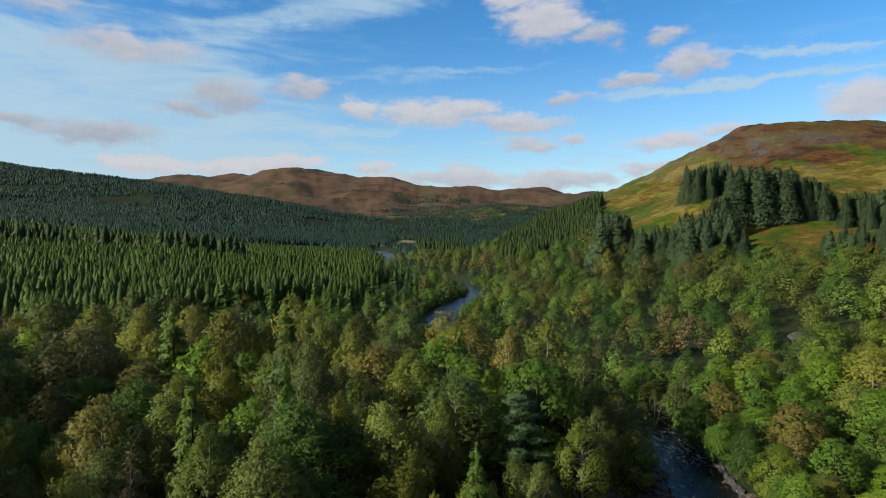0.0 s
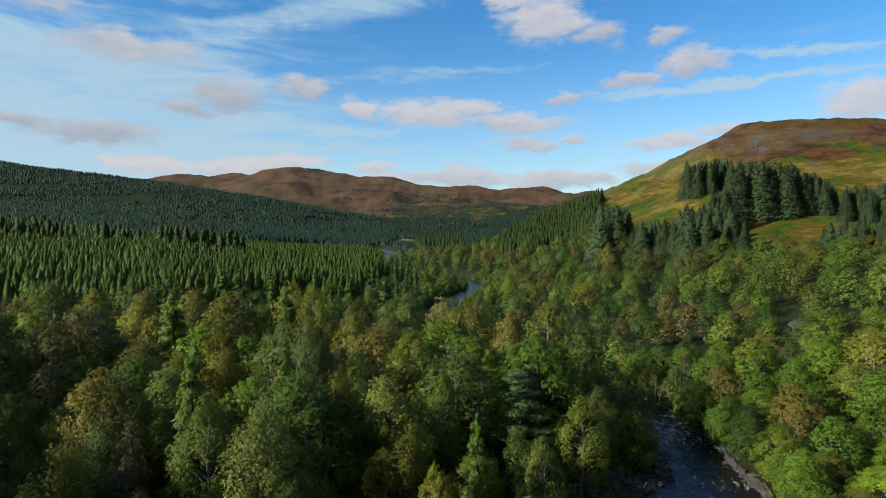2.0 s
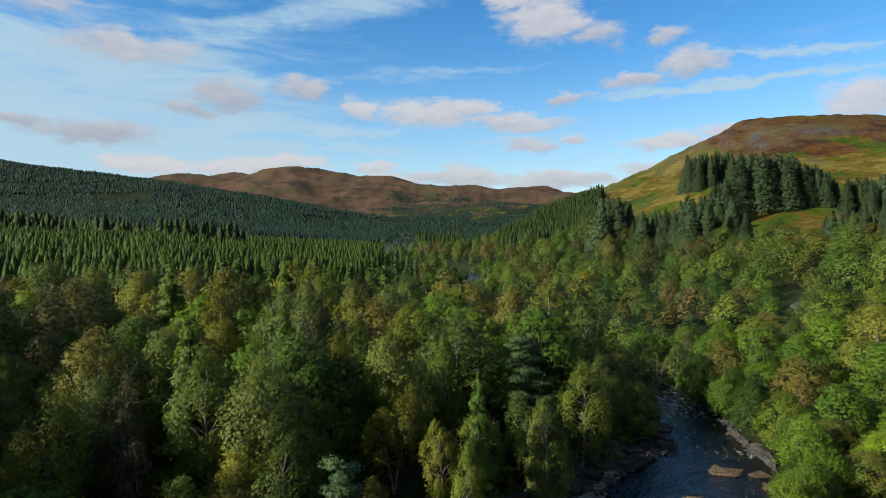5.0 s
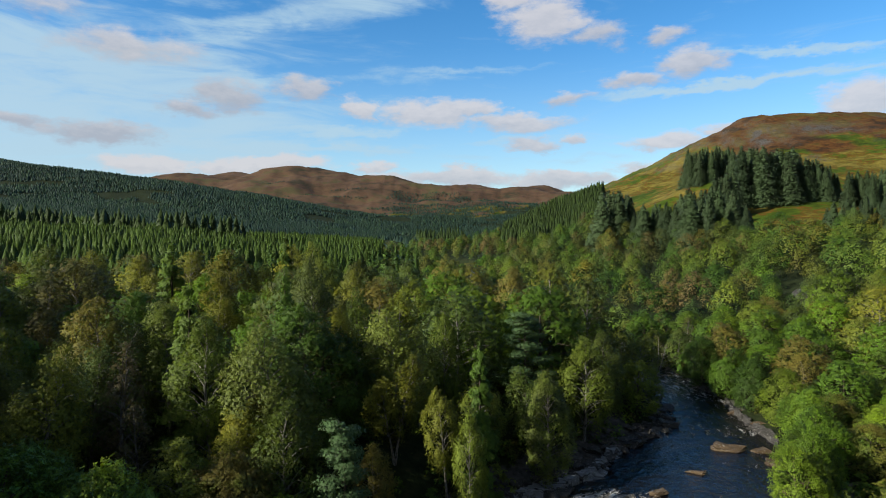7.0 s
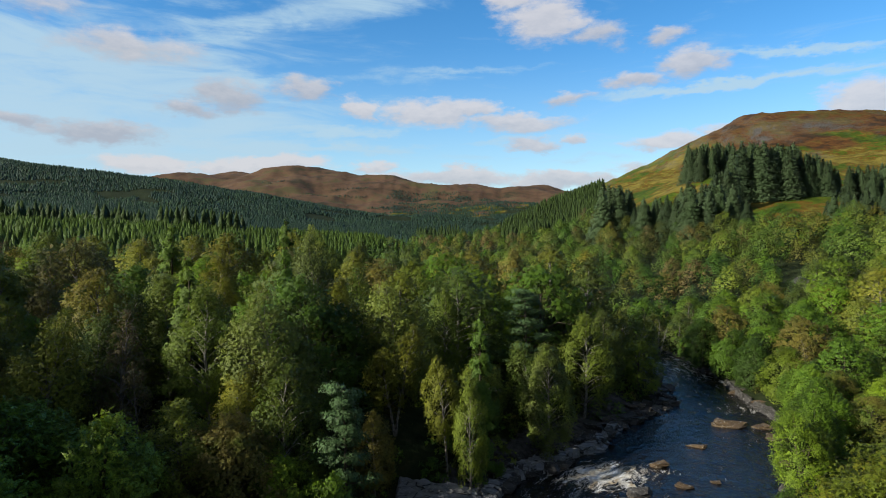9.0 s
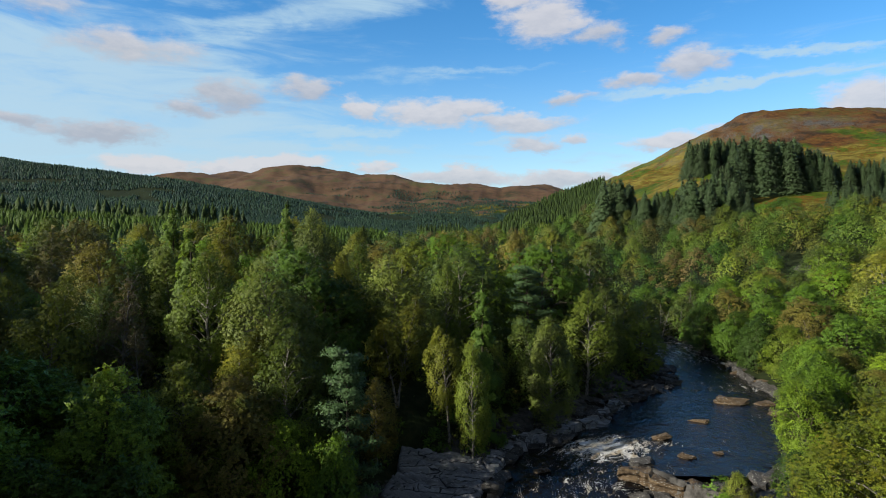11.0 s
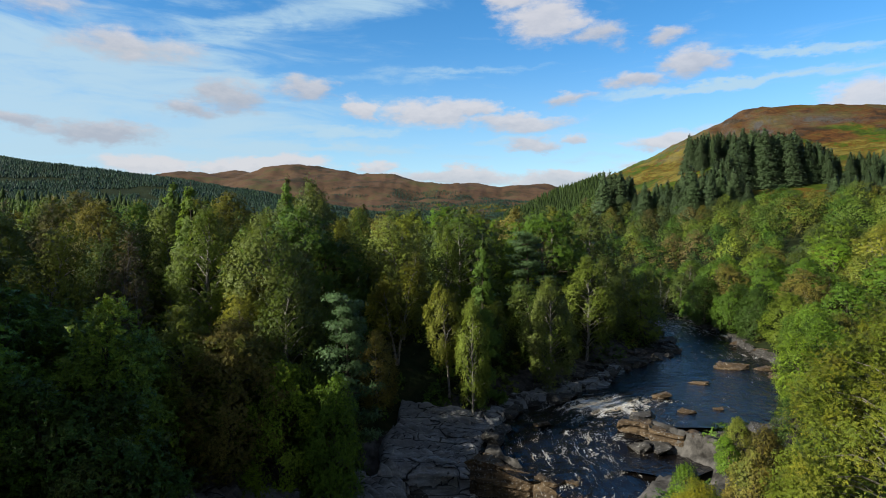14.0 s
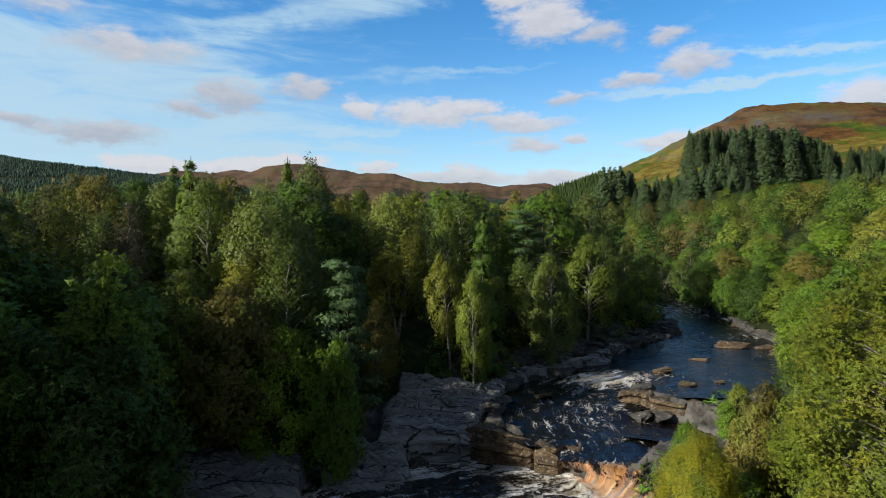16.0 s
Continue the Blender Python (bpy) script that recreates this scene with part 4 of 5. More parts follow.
# trees that stand out, then unseen ones for shade, each at its own place: kind, x, y, top, width
CHOSEN = [("bright_birch", 0.1, 68.5, 16.8, 0.8), ("larch", 3.3, 57.1, 15.8, 0.85), ("golden_birch", -4.8, 57.5, 14.6, 1.1), ("golden_birch", 0.2, 54.5, 11.8, 0.8), ("bright_birch", 2.2, 52.3, 10.5, 0.65),
          ("pine", 9.5, 72, 16.2, 1.0), ("birch", 10.5, 61, 11.5, 0.9), ("bright_birch", 16.5, 71, 13.3, 1.15), ("birch", 19.5, 76, 13.0, 1.0), ("pine", -7.6, 45.2, 11.6, 0.7), ("birch", -12.4, 45.8, 12.4, 0.9),
          ("birch", -16.8, 47, 12.8, 0.95), ("bright_birch", -20.8, 53, 18.6, 1.0), ("bright_birch", -10.7, 72.4, 18.7, 1.0), ("bare_birch", -18.5, 66, 17.6, 1.2), ("bare_birch", -15.5, 68, 17.2, 1.1),
          ("golden_birch", -13, 66, 17.8, 1.0), ("golden_birch", -16.5, 49, 12.4, 0.6), ("birch", -31.4, 46, 17.2, 1.0), ("alder", -22, 37, 12.3, 1.0), ("alder", -8.5, 41.9, 6.6, 0.65), ("larch", -25.5, 97, 25.2, 1.0),
          ("larch", -43, 95, 24.2, 1.2), ("birch", -19.5, 100, 24.0, 0.8), ("broad_birch", 20.5, 27.0, 13.2, 1.25), ("birch", 27, 35, 12.0, 1.1), ("alder", 17.0, 34.0, 5.5, 0.75), ("alder", 21.5, 44.5, 2.6, 0.8), ("alder", 20.0, 42.6, 1.9, 1.0), ("alder", 14.2, 36, 2.5, 0.6),
          ("alder", 28, 40, 6.5, 0.9), ("alder", 20.5, 37.5, 4.0, 0.9), ("alder", 25, 43.5, 4.6, 0.8), ("alder", 31, 52, 7.5, 1.0), ("alder", 34.5, 57, 8.0, 1.0), ("alder", 38, 61, 8.0, 1.0), ("alder", 41.5, 68, 8.5, 1.1), ("alder", 43, 75, 8.5, 1.1), ("alder", 42.2, 82, 9.0, 1.1), ("alder", 41.8, 89, 8.6, 1.1), ("alder", 41, 95.5, 9.0, 1.0), ("broad_birch", 12.5, 31.5, 3.6, 1.2),
          ("dead_tree", 41, 97, 7.0, 1.0), ("dead_tree", 36.5, 103, 8.5, 1.0), ("dead_tree", 44, 92, 7.5, 0.9), ("alder", -11.5, 42.6, 7.0, 0.8), ("alder", -15.5, 42.8, 9.8, 1.0), ("birch", -19, 42.5, 11.0, 1.1), ("alder", -26, 33, 13.0, 1.1), ("alder", -28.5, 40, 11.5, 1.1), ("alder", -19, 31.5, 9.0, 1.0), ("larch", -24.8, 58.5, 20.9, 1.1), ("larch", -17.2, 65, 21.6, 0.85), ("birch", -15.5, 74, 22.0, 0.7),
          # tall birches added out of view on the left to shade slab and trees
          ("birch_far", -34.5, 24.5, 19.5, 1.3), ("birch_far", -39, 28, 21.5, 1.2), ("birch_far", -42, 21, 22, 1.2), ("birch_far", -31, 30.5, 17.5, 1.2)]
for c in CHOSEN:
    tree(*c)


def free(x, y, gap):
    return all((x - a) ** 2 + (y - b) ** 2 > (gap + 0.5 * r) ** 2 for a, b, r in TAKEN)


def near_woods():
    rng = np.random.default_rng(8)
    m = 7000
    ys = 26 + 92 * rng.random(m) ** 0.8
    xs = rng.uniform(-0.8, 0.8, m) * (ys + 8)
    beside = np.arange(m) % 12 == 0      # unseen trees added left of and behind the flight path, for shade
    xs[beside], ys[beside] = rng.uniform(-75, -22, beside.sum()), rng.uniform(-12, 30, beside.sum())
    ds, _ = river(xs, ys)
    gs = height(xs, ys)
    patches = fbm(xs * 0.05, ys * 0.05, 2, 61)
    lefts = xs < np.interp(ys, [20, 40, 60, 80, 110], [-8, 5, 20, 34, 34])
    bare = np.min([slab_plane(k, xs, ys)[1] for k in range(len(SLABS))], axis=0)
    for x, y, d, g, patch, left, off_rock in zip(xs, ys, ds, gs, patches, lefts, bare):
        edge = (-0.6 if y > 66 else 0.6) if not left else (6.0 if y < 54 else 2.2)
        if d < edge or off_rock < 1.0 or (left and x > -9 and y < 50) or (not left and y < 58) or not free(x, y, 3.9 if left else 3.5) or (x + 41) ** 2 / 49 + (y - 72) ** 2 / 81 < 1:
            continue
        u = rng.random()
        if left:
            k = "birch" if u < 0.6 else "alder" if u < 0.78 else "bare_birch" if u < 0.80 + 0.25 * max(patch, 0) else "golden_birch" if u < 0.93 else "alder" if u < 0.97 else "larch"
            top = g + (rng.uniform(9.0, 16.5) if d > 9 else rng.uniform(6, 10))
            # taller here, outside the view, so that their shadow reaches the left wood
            if y < 31 and x < -24:
                top = g + rng.uniform(13, 17)
            if y < 42 and x > -24:
                top = g + rng.uniform(5, 9)
            if y > 42:
                top = min(top, 14 + (0.088 if x < -0.1 * y else 0.072) * y - rng.uniform(0, 2))
        else:
            k = "alder" if u < 0.72 else "birch" if u < 0.95 else "bare_birch"
            top = g + (rng.uniform(5, 7.5) if d < 20 else rng.uniform(7, 11))
        if (y > 72 or y < 24) and k in ("birch", "alder"):
            k += "_far"
        tree(k, x, y, top, rng.uniform(0.85, 1.2) if left else rng.uniform(1.1, 1.5), g=g)


near_woods()


# ---- the woods farther off, one object for each kind of stand ----
def stand(name, templates, leaf, spots, label):
    """Many trees in one mesh. spots: x, y, height, width, turn. templates are unit-high crowns (vertices, faces)."""
    rng = np.random.default_rng(len(name))
    vs, fs, outs, tints, n = [], [], [], [], 0
    z = height(spots[:, 0], spots[:, 1])
    pick = rng.integers(0, len(templates), len(spots))
    for k, (tv, tf, to) in enumerate(templates):
        m = np.flatnonzero(pick == k)
        if not len(m):
            continue
        s = spots[m]
        c, q = np.cos(s[:, 4]), np.sin(s[:, 4])
        x = s[:, 0, None] + (tv[None, :, 0] * c[:, None] - tv[None, :, 1] * q[:, None]) * s[:, 3, None]
        y = s[:, 1, None] + (tv[None, :, 0] * q[:, None] + tv[None, :, 1] * c[:, None]) * s[:, 3, None]
        zz = z[m, None] - 0.3 + tv[None, :, 2] * s[:, 2, None]
        vs.append(np.stack([x, y, zz], -1).reshape(-1, 3))
        fs.append((tf[None] + (np.arange(len(m)) * len(tv))[:, None, None] + n).reshape(-1, tf.shape[1]))
        outs.append(np.stack([to[None, :, 0] * c[:, None] - to[None, :, 1] * q[:, None], to[None, :, 0] * q[:, None] + to[None, :, 1] * c[:, None], np.repeat(to[None, :, 2], len(m), 0)], -1).reshape(-1, 3))
        tints.append(np.repeat(rng.random(len(m)), len(tv)))
        n += len(m) * len(tv)
    v, f = np.concatenate(vs), np.concatenate(fs)
    me = bpy.data.meshes.new(name)
    me.vertices.add(len(v))
    me.vertices.foreach_set("co", v.astype(np.float32).ravel())
    me.loops.add(f.size)
    me.loops.foreach_set("vertex_index", f.astype(np.int32).ravel())
    me.polygons.add(len(f))
    me.polygons.foreach_set("loop_start", np.arange(0, f.size, f.shape[1], dtype=np.int32))
    me.materials.append(LEAF[leaf])
    me.update(calc_edges=True)
    att = me.attributes.new("tint", "FLOAT", "POINT")
    att.data.foreach_set("value", np.concatenate(tints).astype(np.float32))
    att = me.attributes.new("out", "FLOAT_VECTOR", "POINT")
    att.data.foreach_set("vector", np.concatenate(outs).astype(np.float32).ravel())
    return tagged(new(name, me), label, "woodland", kind="stuff")


def unit_crowns(makers):
    out = []
    for _, crown in makers:
        v = np.concatenate(crown.v)
        f = np.array([q for q in crown.f if len(q) == 3])
        out.append((v, f, np.concatenate(crown.o)))
    return out


def scaled(t, h):
    return [(v / h, f, o) for v, f, o in t]


BROAD_UNIT = scaled(unit_crowns([broadleaf(200 + i, 10, 3.0 + 0.4 * (i % 3), 0.24, 22, 1500, 0.245, 0.35, fill=0.36, whole=1.2, low=0.28 + 0.05 * (i % 3), stir=0.4) for i in range(8)]), 10)

COARSE_UNIT = scaled(unit_crowns([broadleaf(220 + i, 10, 3.4, 0.2, 20, 520, 0.42, 0.35, fill=0.38, whole=1.2, low=0.28, stir=0.4) for i in range(4)]), 10)


def star_conifer(seed, tiers, points):
    """A unit-high conifer: stacked ragged skirts, a little bent, under a thin leading shoot."""
    rng = np.random.default_rng(seed)
    v, f, o = [], [], []
    bend_x, bend_y = rng.normal(0, 0.02, 2)
    for k in range(tiers):
        lo = (k + rng.uniform(-0.2, 0.2) * (k > 0)) / tiers * 0.9
        hi = min(1.0, lo + 2.1 / tiers) if k < tiers - 1 else 1.0
        r = 0.2 * (1 - lo) ** 0.9 * rng.uniform(0.8, 1.2)
        n = len(v)
        v.append((bend_x * hi, bend_y * hi, hi))
        o.append((0, 0, 1))
        for j in range(points * 2):
            a = (j + rng.uniform(-0.4, 0.4) + k * 0.5) * math.pi / points
            q = r * (1.2 if j % 2 else 0.5) * rng.uniform(0.7, 1.2)
            o.append((0.88 * math.cos(a), 0.88 * math.sin(a), 0.48))
            v.append((q * math.cos(a) + bend_x * lo, q * math.sin(a) + bend_y * lo, lo + (0.0 if j % 2 else 0.06) + rng.uniform(-0.03, 0.03)))
        f += [(n, n + 1 + j, n + 1 + (j + 1) % (points * 2)) for j in range(points * 2)]
    return np.array(v), np.array(f), np.array(o, float)


PLANT_UNIT = [star_conifer(300 + i, 7, 4) for i in range(6)]
CONIFER_UNIT = scaled(unit_crowns([conifer(340 + i, 12, 2.6, 800, 0.36, 0.45, 0.05, 0.4, 0.85) for i in range(4)]), 12)
FAR_UNIT = [star_conifer(320 + i, 1, 3) for i in range(3)]


def scatter(rng, y0, y1, gap, keep, slope=0.82):
    """Loose grid of places inside the wedge ahead, jittered, kept where keep() says so."""
    pts = []
    y = y0
    while y < y1:
        g = gap(y)
        xs = np.arange(-slope * y - 12, slope * y + 12, g)
        pts.append(np.stack([xs + rng.uniform(-0.45, 0.45, len(xs)) * g, np.full(len(xs), y) + rng.uniform(-0.45, 0.45, len(xs)) * g], 1))
        y += g
    p = np.concatenate(pts)
    p = p[keep(p[:, 0], p[:, 1])]
    return p


def plantation_zone(x, y):
    """Planted conifers on the left of the river."""
    n = 30 * fbm(x * 0.02, y * 0.02, 3, 71)
    return (y > 150 + n + np.clip((x + 95) * 0.9, 0, 90)) & (x < -32 + n * 0.3 - np.clip((y - 300) * 0.1, 0, 30))


def spur_zone(x, y):
    """Planted conifers on the right-hand spur."""
    n = 20 * fbm(x * 0.02, y * 0.02, 3, 73)
    return (y > 400 + n) & (y < 660) & (x > 0.1 * y + n * 0.3) & (x < 0.262 * y + 0.3 * n)


def far_woods():
    rng = np.random.default_rng(12)

    def leafy(x, y):
        d, _ = river(x, y)
        ok = (d > 2.5) & (moorland(x, y) < 0.25) & ~plantation_zone(x, y) & ~spur_zone(x, y)
        ok &= ~((np.abs(x - 82) < 9) & (y > 108) & (y < 133))
        return ok & ((y > 116) | (np.abs(x) > 0.8 * (y + 8)))

    p = scatter(rng, 112, 620, lambda y: 7.4 + y * 0.0075, leafy)
    h = rng.uniform(6.0, 12.5, len(p)) * (1 + 0.3 * fbm(p[:, 0] * 0.03, p[:, 1] * 0.03, 2, 75))
    d, _ = river(p[:, 0], p[:, 1])
    h = np.where(d < 14, h * 0.72, h)
    s = np.stack([p[:, 0], p[:, 1], h, h * rng.uniform(0.9, 1.35, len(p)), rng.uniform(0, 6.28, len(p))], 1)
    u = rng.random(len(p)) + 0.6 * fbm(p[:, 0] * 0.02, p[:, 1] * 0.02, 2, 77)
    conif = (p[:, 0] < -12) & (p[:, 1] < 330) & (rng.random(len(p)) < np.clip(0.4 + (p[:, 1] - 120) * 0.006, 0.3, 0.75))
    c = s[conif].copy()
    c[:, 2] *= 1.25
    c[:, 3] = c[:, 2] * rng.uniform(0.8, 1.1, len(c))
    stand("mixed_conifers", CONIFER_UNIT, "larch_far", c, "bright green young conifers among the birches")
    s, u = s[~conif], u[~conif]
    y = rng.uniform(620, 800, 90)
    x = -0.045 * y + rng.uniform(0, 55, 90)
    h = rng.uniform(13, 20, 90)
    stand("valley_spruces", PLANT_UNIT, "spur", np.stack([x, y, h, h * 1.1, rng.uniform(0, 6.28, 90)], 1), "dark spruces beside the upper river")
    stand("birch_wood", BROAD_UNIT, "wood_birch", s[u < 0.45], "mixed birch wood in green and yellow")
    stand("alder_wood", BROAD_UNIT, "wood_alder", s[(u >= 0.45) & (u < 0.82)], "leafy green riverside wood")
    stand("autumn_wood", BROAD_UNIT, "wood_rust", s[u >= 0.95], "rust-brown autumn trees among the wood")
    stand("golden_wood", BROAD_UNIT, "wood_gold", s[(u >= 0.82) & (u < 0.95)], "golden yellow birches among the wood")

    # coarse trees on the unseen left bank, added only for their shadow
    p = np.stack([rng.uniform(-175, -50, 190), rng.uniform(-70, 75, 190)], 1)
    p = p[p[:, 0] < -0.9 * np.abs(p[:, 1]) - 24]
    h = rng.uniform(11, 15, len(p))
    stand("hillside_wood", COARSE_UNIT, "wood_birch", np.stack([p[:, 0], p[:, 1], h, h * 1.1, rng.uniform(0, 6.28, len(p))], 1), "unseen birch wood added to shade the left bank")

    def planted(x, y):
        d, _ = river(x, y)
        return (d > 6) & plantation_zone(x, y)

    p = scatter(rng, 120, 620, lambda y: 2.0 + y * 0.0052, planted)
    h = rng.uniform(9.5, 13.0, len(p)) * (1 + 0.25 * fbm(p[:, 0] * 0.02, p[:, 1] * 0.02, 2, 83))
    stand("conifer_plantation", PLANT_UNIT, "plantation", np.stack([p[:, 0], p[:, 1], h, h * rng.uniform(0.9, 1.3, len(p)), rng.uniform(0, 6.28, len(p))], 1), "dense planted conifers on the valley floor")
    t = rng.random(110)
    x, y = -300 + 190 * t + rng.normal(0, 4, 110), 400 - 70 * t + rng.normal(0, 7, 110)
    h = rng.uniform(15, 23, 110)
    stand("spruce_belt", PLANT_UNIT, "spur", np.stack([x, y, h, h * rng.uniform(1.0, 1.3, 110), rng.uniform(0, 6.28, 110)], 1), "belt of tall dark spruces behind the plantation")
    p = scatter(rng, 330, 640, lambda y: 3.6, spur_zone)
    h = rng.uniform(10, 15, len(p))
    stand("spur_conifers", PLANT_UNIT, "spur", np.stack([p[:, 0], p[:, 1], h, h * rng.uniform(0.9, 1.2, len(p)), rng.uniform(0, 6.28, len(p))], 1), "planted conifers on the wooded spur")

    def flank(x, y):
        z = base_height(x, y)
        n = fbm(x * 0.006, y * 0.006, 3, 79)
        strips = (y > 2500) & (z < 270) & (fbm(x * 0.0022, y * 0.009, 3, 81) > 0.02 + 0.25 * np.clip((z - 190) / 80, 0, 1))
        return ((moorland(x, y) < 0.4) | strips) & (n > -0.28) & ~((y < 1500) & (z < 13) & (np.abs(x + 48) < 66) & (y > 880)) & ((x < 0.05 * y) | (y > 1500)) & ~((x > 60) & (y < 1400))

    p = scatter(rng, 620, 3300, lambda y: 3.2 + y * 0.0029, flank, 0.76)
    p = p[river(p[:, 0], p[:, 1])[0] > 12]
    h = rng.uniform(6.5, 9.5, len(p))
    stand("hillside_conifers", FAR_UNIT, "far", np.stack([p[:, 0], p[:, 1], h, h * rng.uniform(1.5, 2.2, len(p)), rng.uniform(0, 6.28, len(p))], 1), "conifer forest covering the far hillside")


far_woods()

# ---- spruces on the hill ----
# bearings from and to (x over y), nearest and farthest y, tops from and to, number
GROVES = [(0.402, 0.48, 366, 388, 77.0, 79.5, 16), (0.48, 0.592, 322, 346, 71.5, 71.5, 30), (0.595, 0.657, 322, 336, 69.0, 59.0, 10), (0.43, 0.482, 300, 322, 50.0, 58.0, 7), (0.392, 0.475, 250, 285, 43.0, 46.5, 15),
          (0.475, 0.515, 250, 275, 45.0, 33.0, 8), (0.262, 0.312, 290, 320, 47.0, 45.0, 11), (0.312, 0.392, 260, 290, 37.0, 39.0, 13), (0.668, 0.745, 284, 300, 55.5, 57.5, 10), (0.63, 0.745, 212, 228, 36.5, 40.0, 12)]
rng = np.random.default_rng(77)
for b0, b1, y0, y1, t0, t1, n in GROVES:
    for i in range(n):
        k = (i + rng.uniform(0.2, 0.8)) / n
        y = rng.uniform(y0, y1)
        tree("spruce", (b0 + (b1 - b0) * k) * y, y, t0 + (t1 - t0) * k - rng.uniform(0, 4.0), rng.uniform(1.15, 1.5))

# ---- rocks ----


def ledge(name, start, end, depth, low, high, seed, mat, label, lift=0.0, drop=0.0):
    """A layered rock ledge: beds that jut in and out, split by upright joints. drop: how far its top falls from start to end."""
    rng = np.random.default_rng(seed)
    a, b = np.array(start, float), np.array(end, float)
    along = (b - a) / np.linalg.norm(b - a)
    back = np.array([-along[1], along[0]])
    L = np.linalg.norm(b - a)
    nu, nv = max(10, int(L / 0.22)), 15
    u = np.linspace(0, 1, nu)
    cuts = np.sort(rng.uniform(0, 1, max(2, int(L / 1.7))))
    block = np.searchsorted(cuts, u)
    jut = rng.normal(0, 0.28, len(cuts) + 1)[block]
    tip = rng.normal(0, 0.16, len(cuts) + 1)[block]
    gapd = np.exp(-np.min(np.abs(u[:, None] - cuts) * L, axis=1) / 0.12) * 0.35
    beds = np.repeat(rng.normal(0, 0.2, 8), 2)[:nv]
    v = np.linspace(0, 1, nv)
    rows = []
    ends = np.clip(np.minimum(u, 1 - u) * L / 1.2, 0, 1) ** 0.5
    for j in range(nv):
        off = -(jut * 0.7 + beds[j]) + gapd + 0.35 * v[j] + 0.03 * rng.normal(0, 1, nu)
        z = low + (high - drop * u + tip * ends - low - (1 - ends) * 0.5) * v[j]
        rows.append(np.stack([a[0] + along[0] * u * L + back[0] * off, a[1] + along[1] * u * L + back[1] * off, z], 1))
    for k in range(1, 6):
        q = k / 5
        top = rows[nv - 1].copy()
        top[:, :2] += back * depth * q
        top[:, 2] += lift * q + 0.04 * rng.normal(0, 1, nu) + 0.15 * np.sin(u * 17 + 3 * q + seed) - 0.5 * gapd - (0.6 if k == 5 else 0)
        rows.append(top)
    p = np.array(rows)
    whole = new(name)
    whole.location = (*a, low)
    for k in range(len(cuts) + 1):
        cols = np.flatnonzero(block == k)
        if len(cols) == 0:
            continue
        cols = np.arange(max(cols[0] - 1, 0), cols[-1] + 1)
        if len(cols) < 2:
            continue
        q = p[:, cols] - np.array([*a, low])
        piece = new("rock_block", mesh_from("rock_block", q.reshape(-1, 3), quad_grid(len(rows), len(cols)), [mat]))
        piece.parent = whole
    return tagged(whole, label, "rock")


def boulder_mesh(seed, mat):
    """An angular broken rock: a hull round scattered corners, its faces then roughened."""
    rng = np.random.default_rng(500 + seed)
    bm = bmesh.new()
    for q in unit(rng.normal(size=(15, 3))) * rng.uniform(0.8, 1.1, (15, 1)):
        bm.verts.new([math.copysign(abs(k) ** 0.75, k) for k in q])
    hull = bmesh.ops.convex_hull(bm, input=bm.verts)
    bmesh.ops.delete(bm, geom=[g for g in hull["geom_interior"] if isinstance(g, bmesh.types.BMVert)], context="VERTS")
    bmesh.ops.subdivide_edges(bm, edges=bm.edges, cuts=3, use_grid_fill=True)
    for q in bm.verts:
        c = q.co.copy()
        d = 0.10 * noise.noise(c * 2.2 + Vector((seed, 0, 0))) + 0.05 * noise.noise(c * 6 + Vector((0, seed, 0)))
        step = math.floor((c.z + 0.3 * c.x) * 4 + seed) * 1.7
        q.co = c * (1 + d + 0.07 * math.sin(step * 12.9))
    me = bpy.data.meshes.new("boulder")
    bm.to_mesh(me)
    bm.free()
    me.materials.append(mat)
    return me


GREY_ROCKS = [boulder_mesh(i, ROCK_GREY) for i in range(5)]
TAN_ROCKS = [boulder_mesh(20 + i, ROCK_BROWN) for i in range(4)]


def boulder(meshes, x, y, z, sx, sy, sz, turn, label, group):
    ob = new("boulder", meshes[RNG.integers(len(meshes))])
    ob.matrix_world = Matrix.Translation((x, y, z)) @ Matrix.Rotation(radians(turn), 4, "Z") @ Matrix.Rotation(radians(RNG.uniform(-8, 8)), 4, "X") @ Matrix.Diagonal((sx, sy, sz, 1))
    return tagged(ob, label, "rock", group)


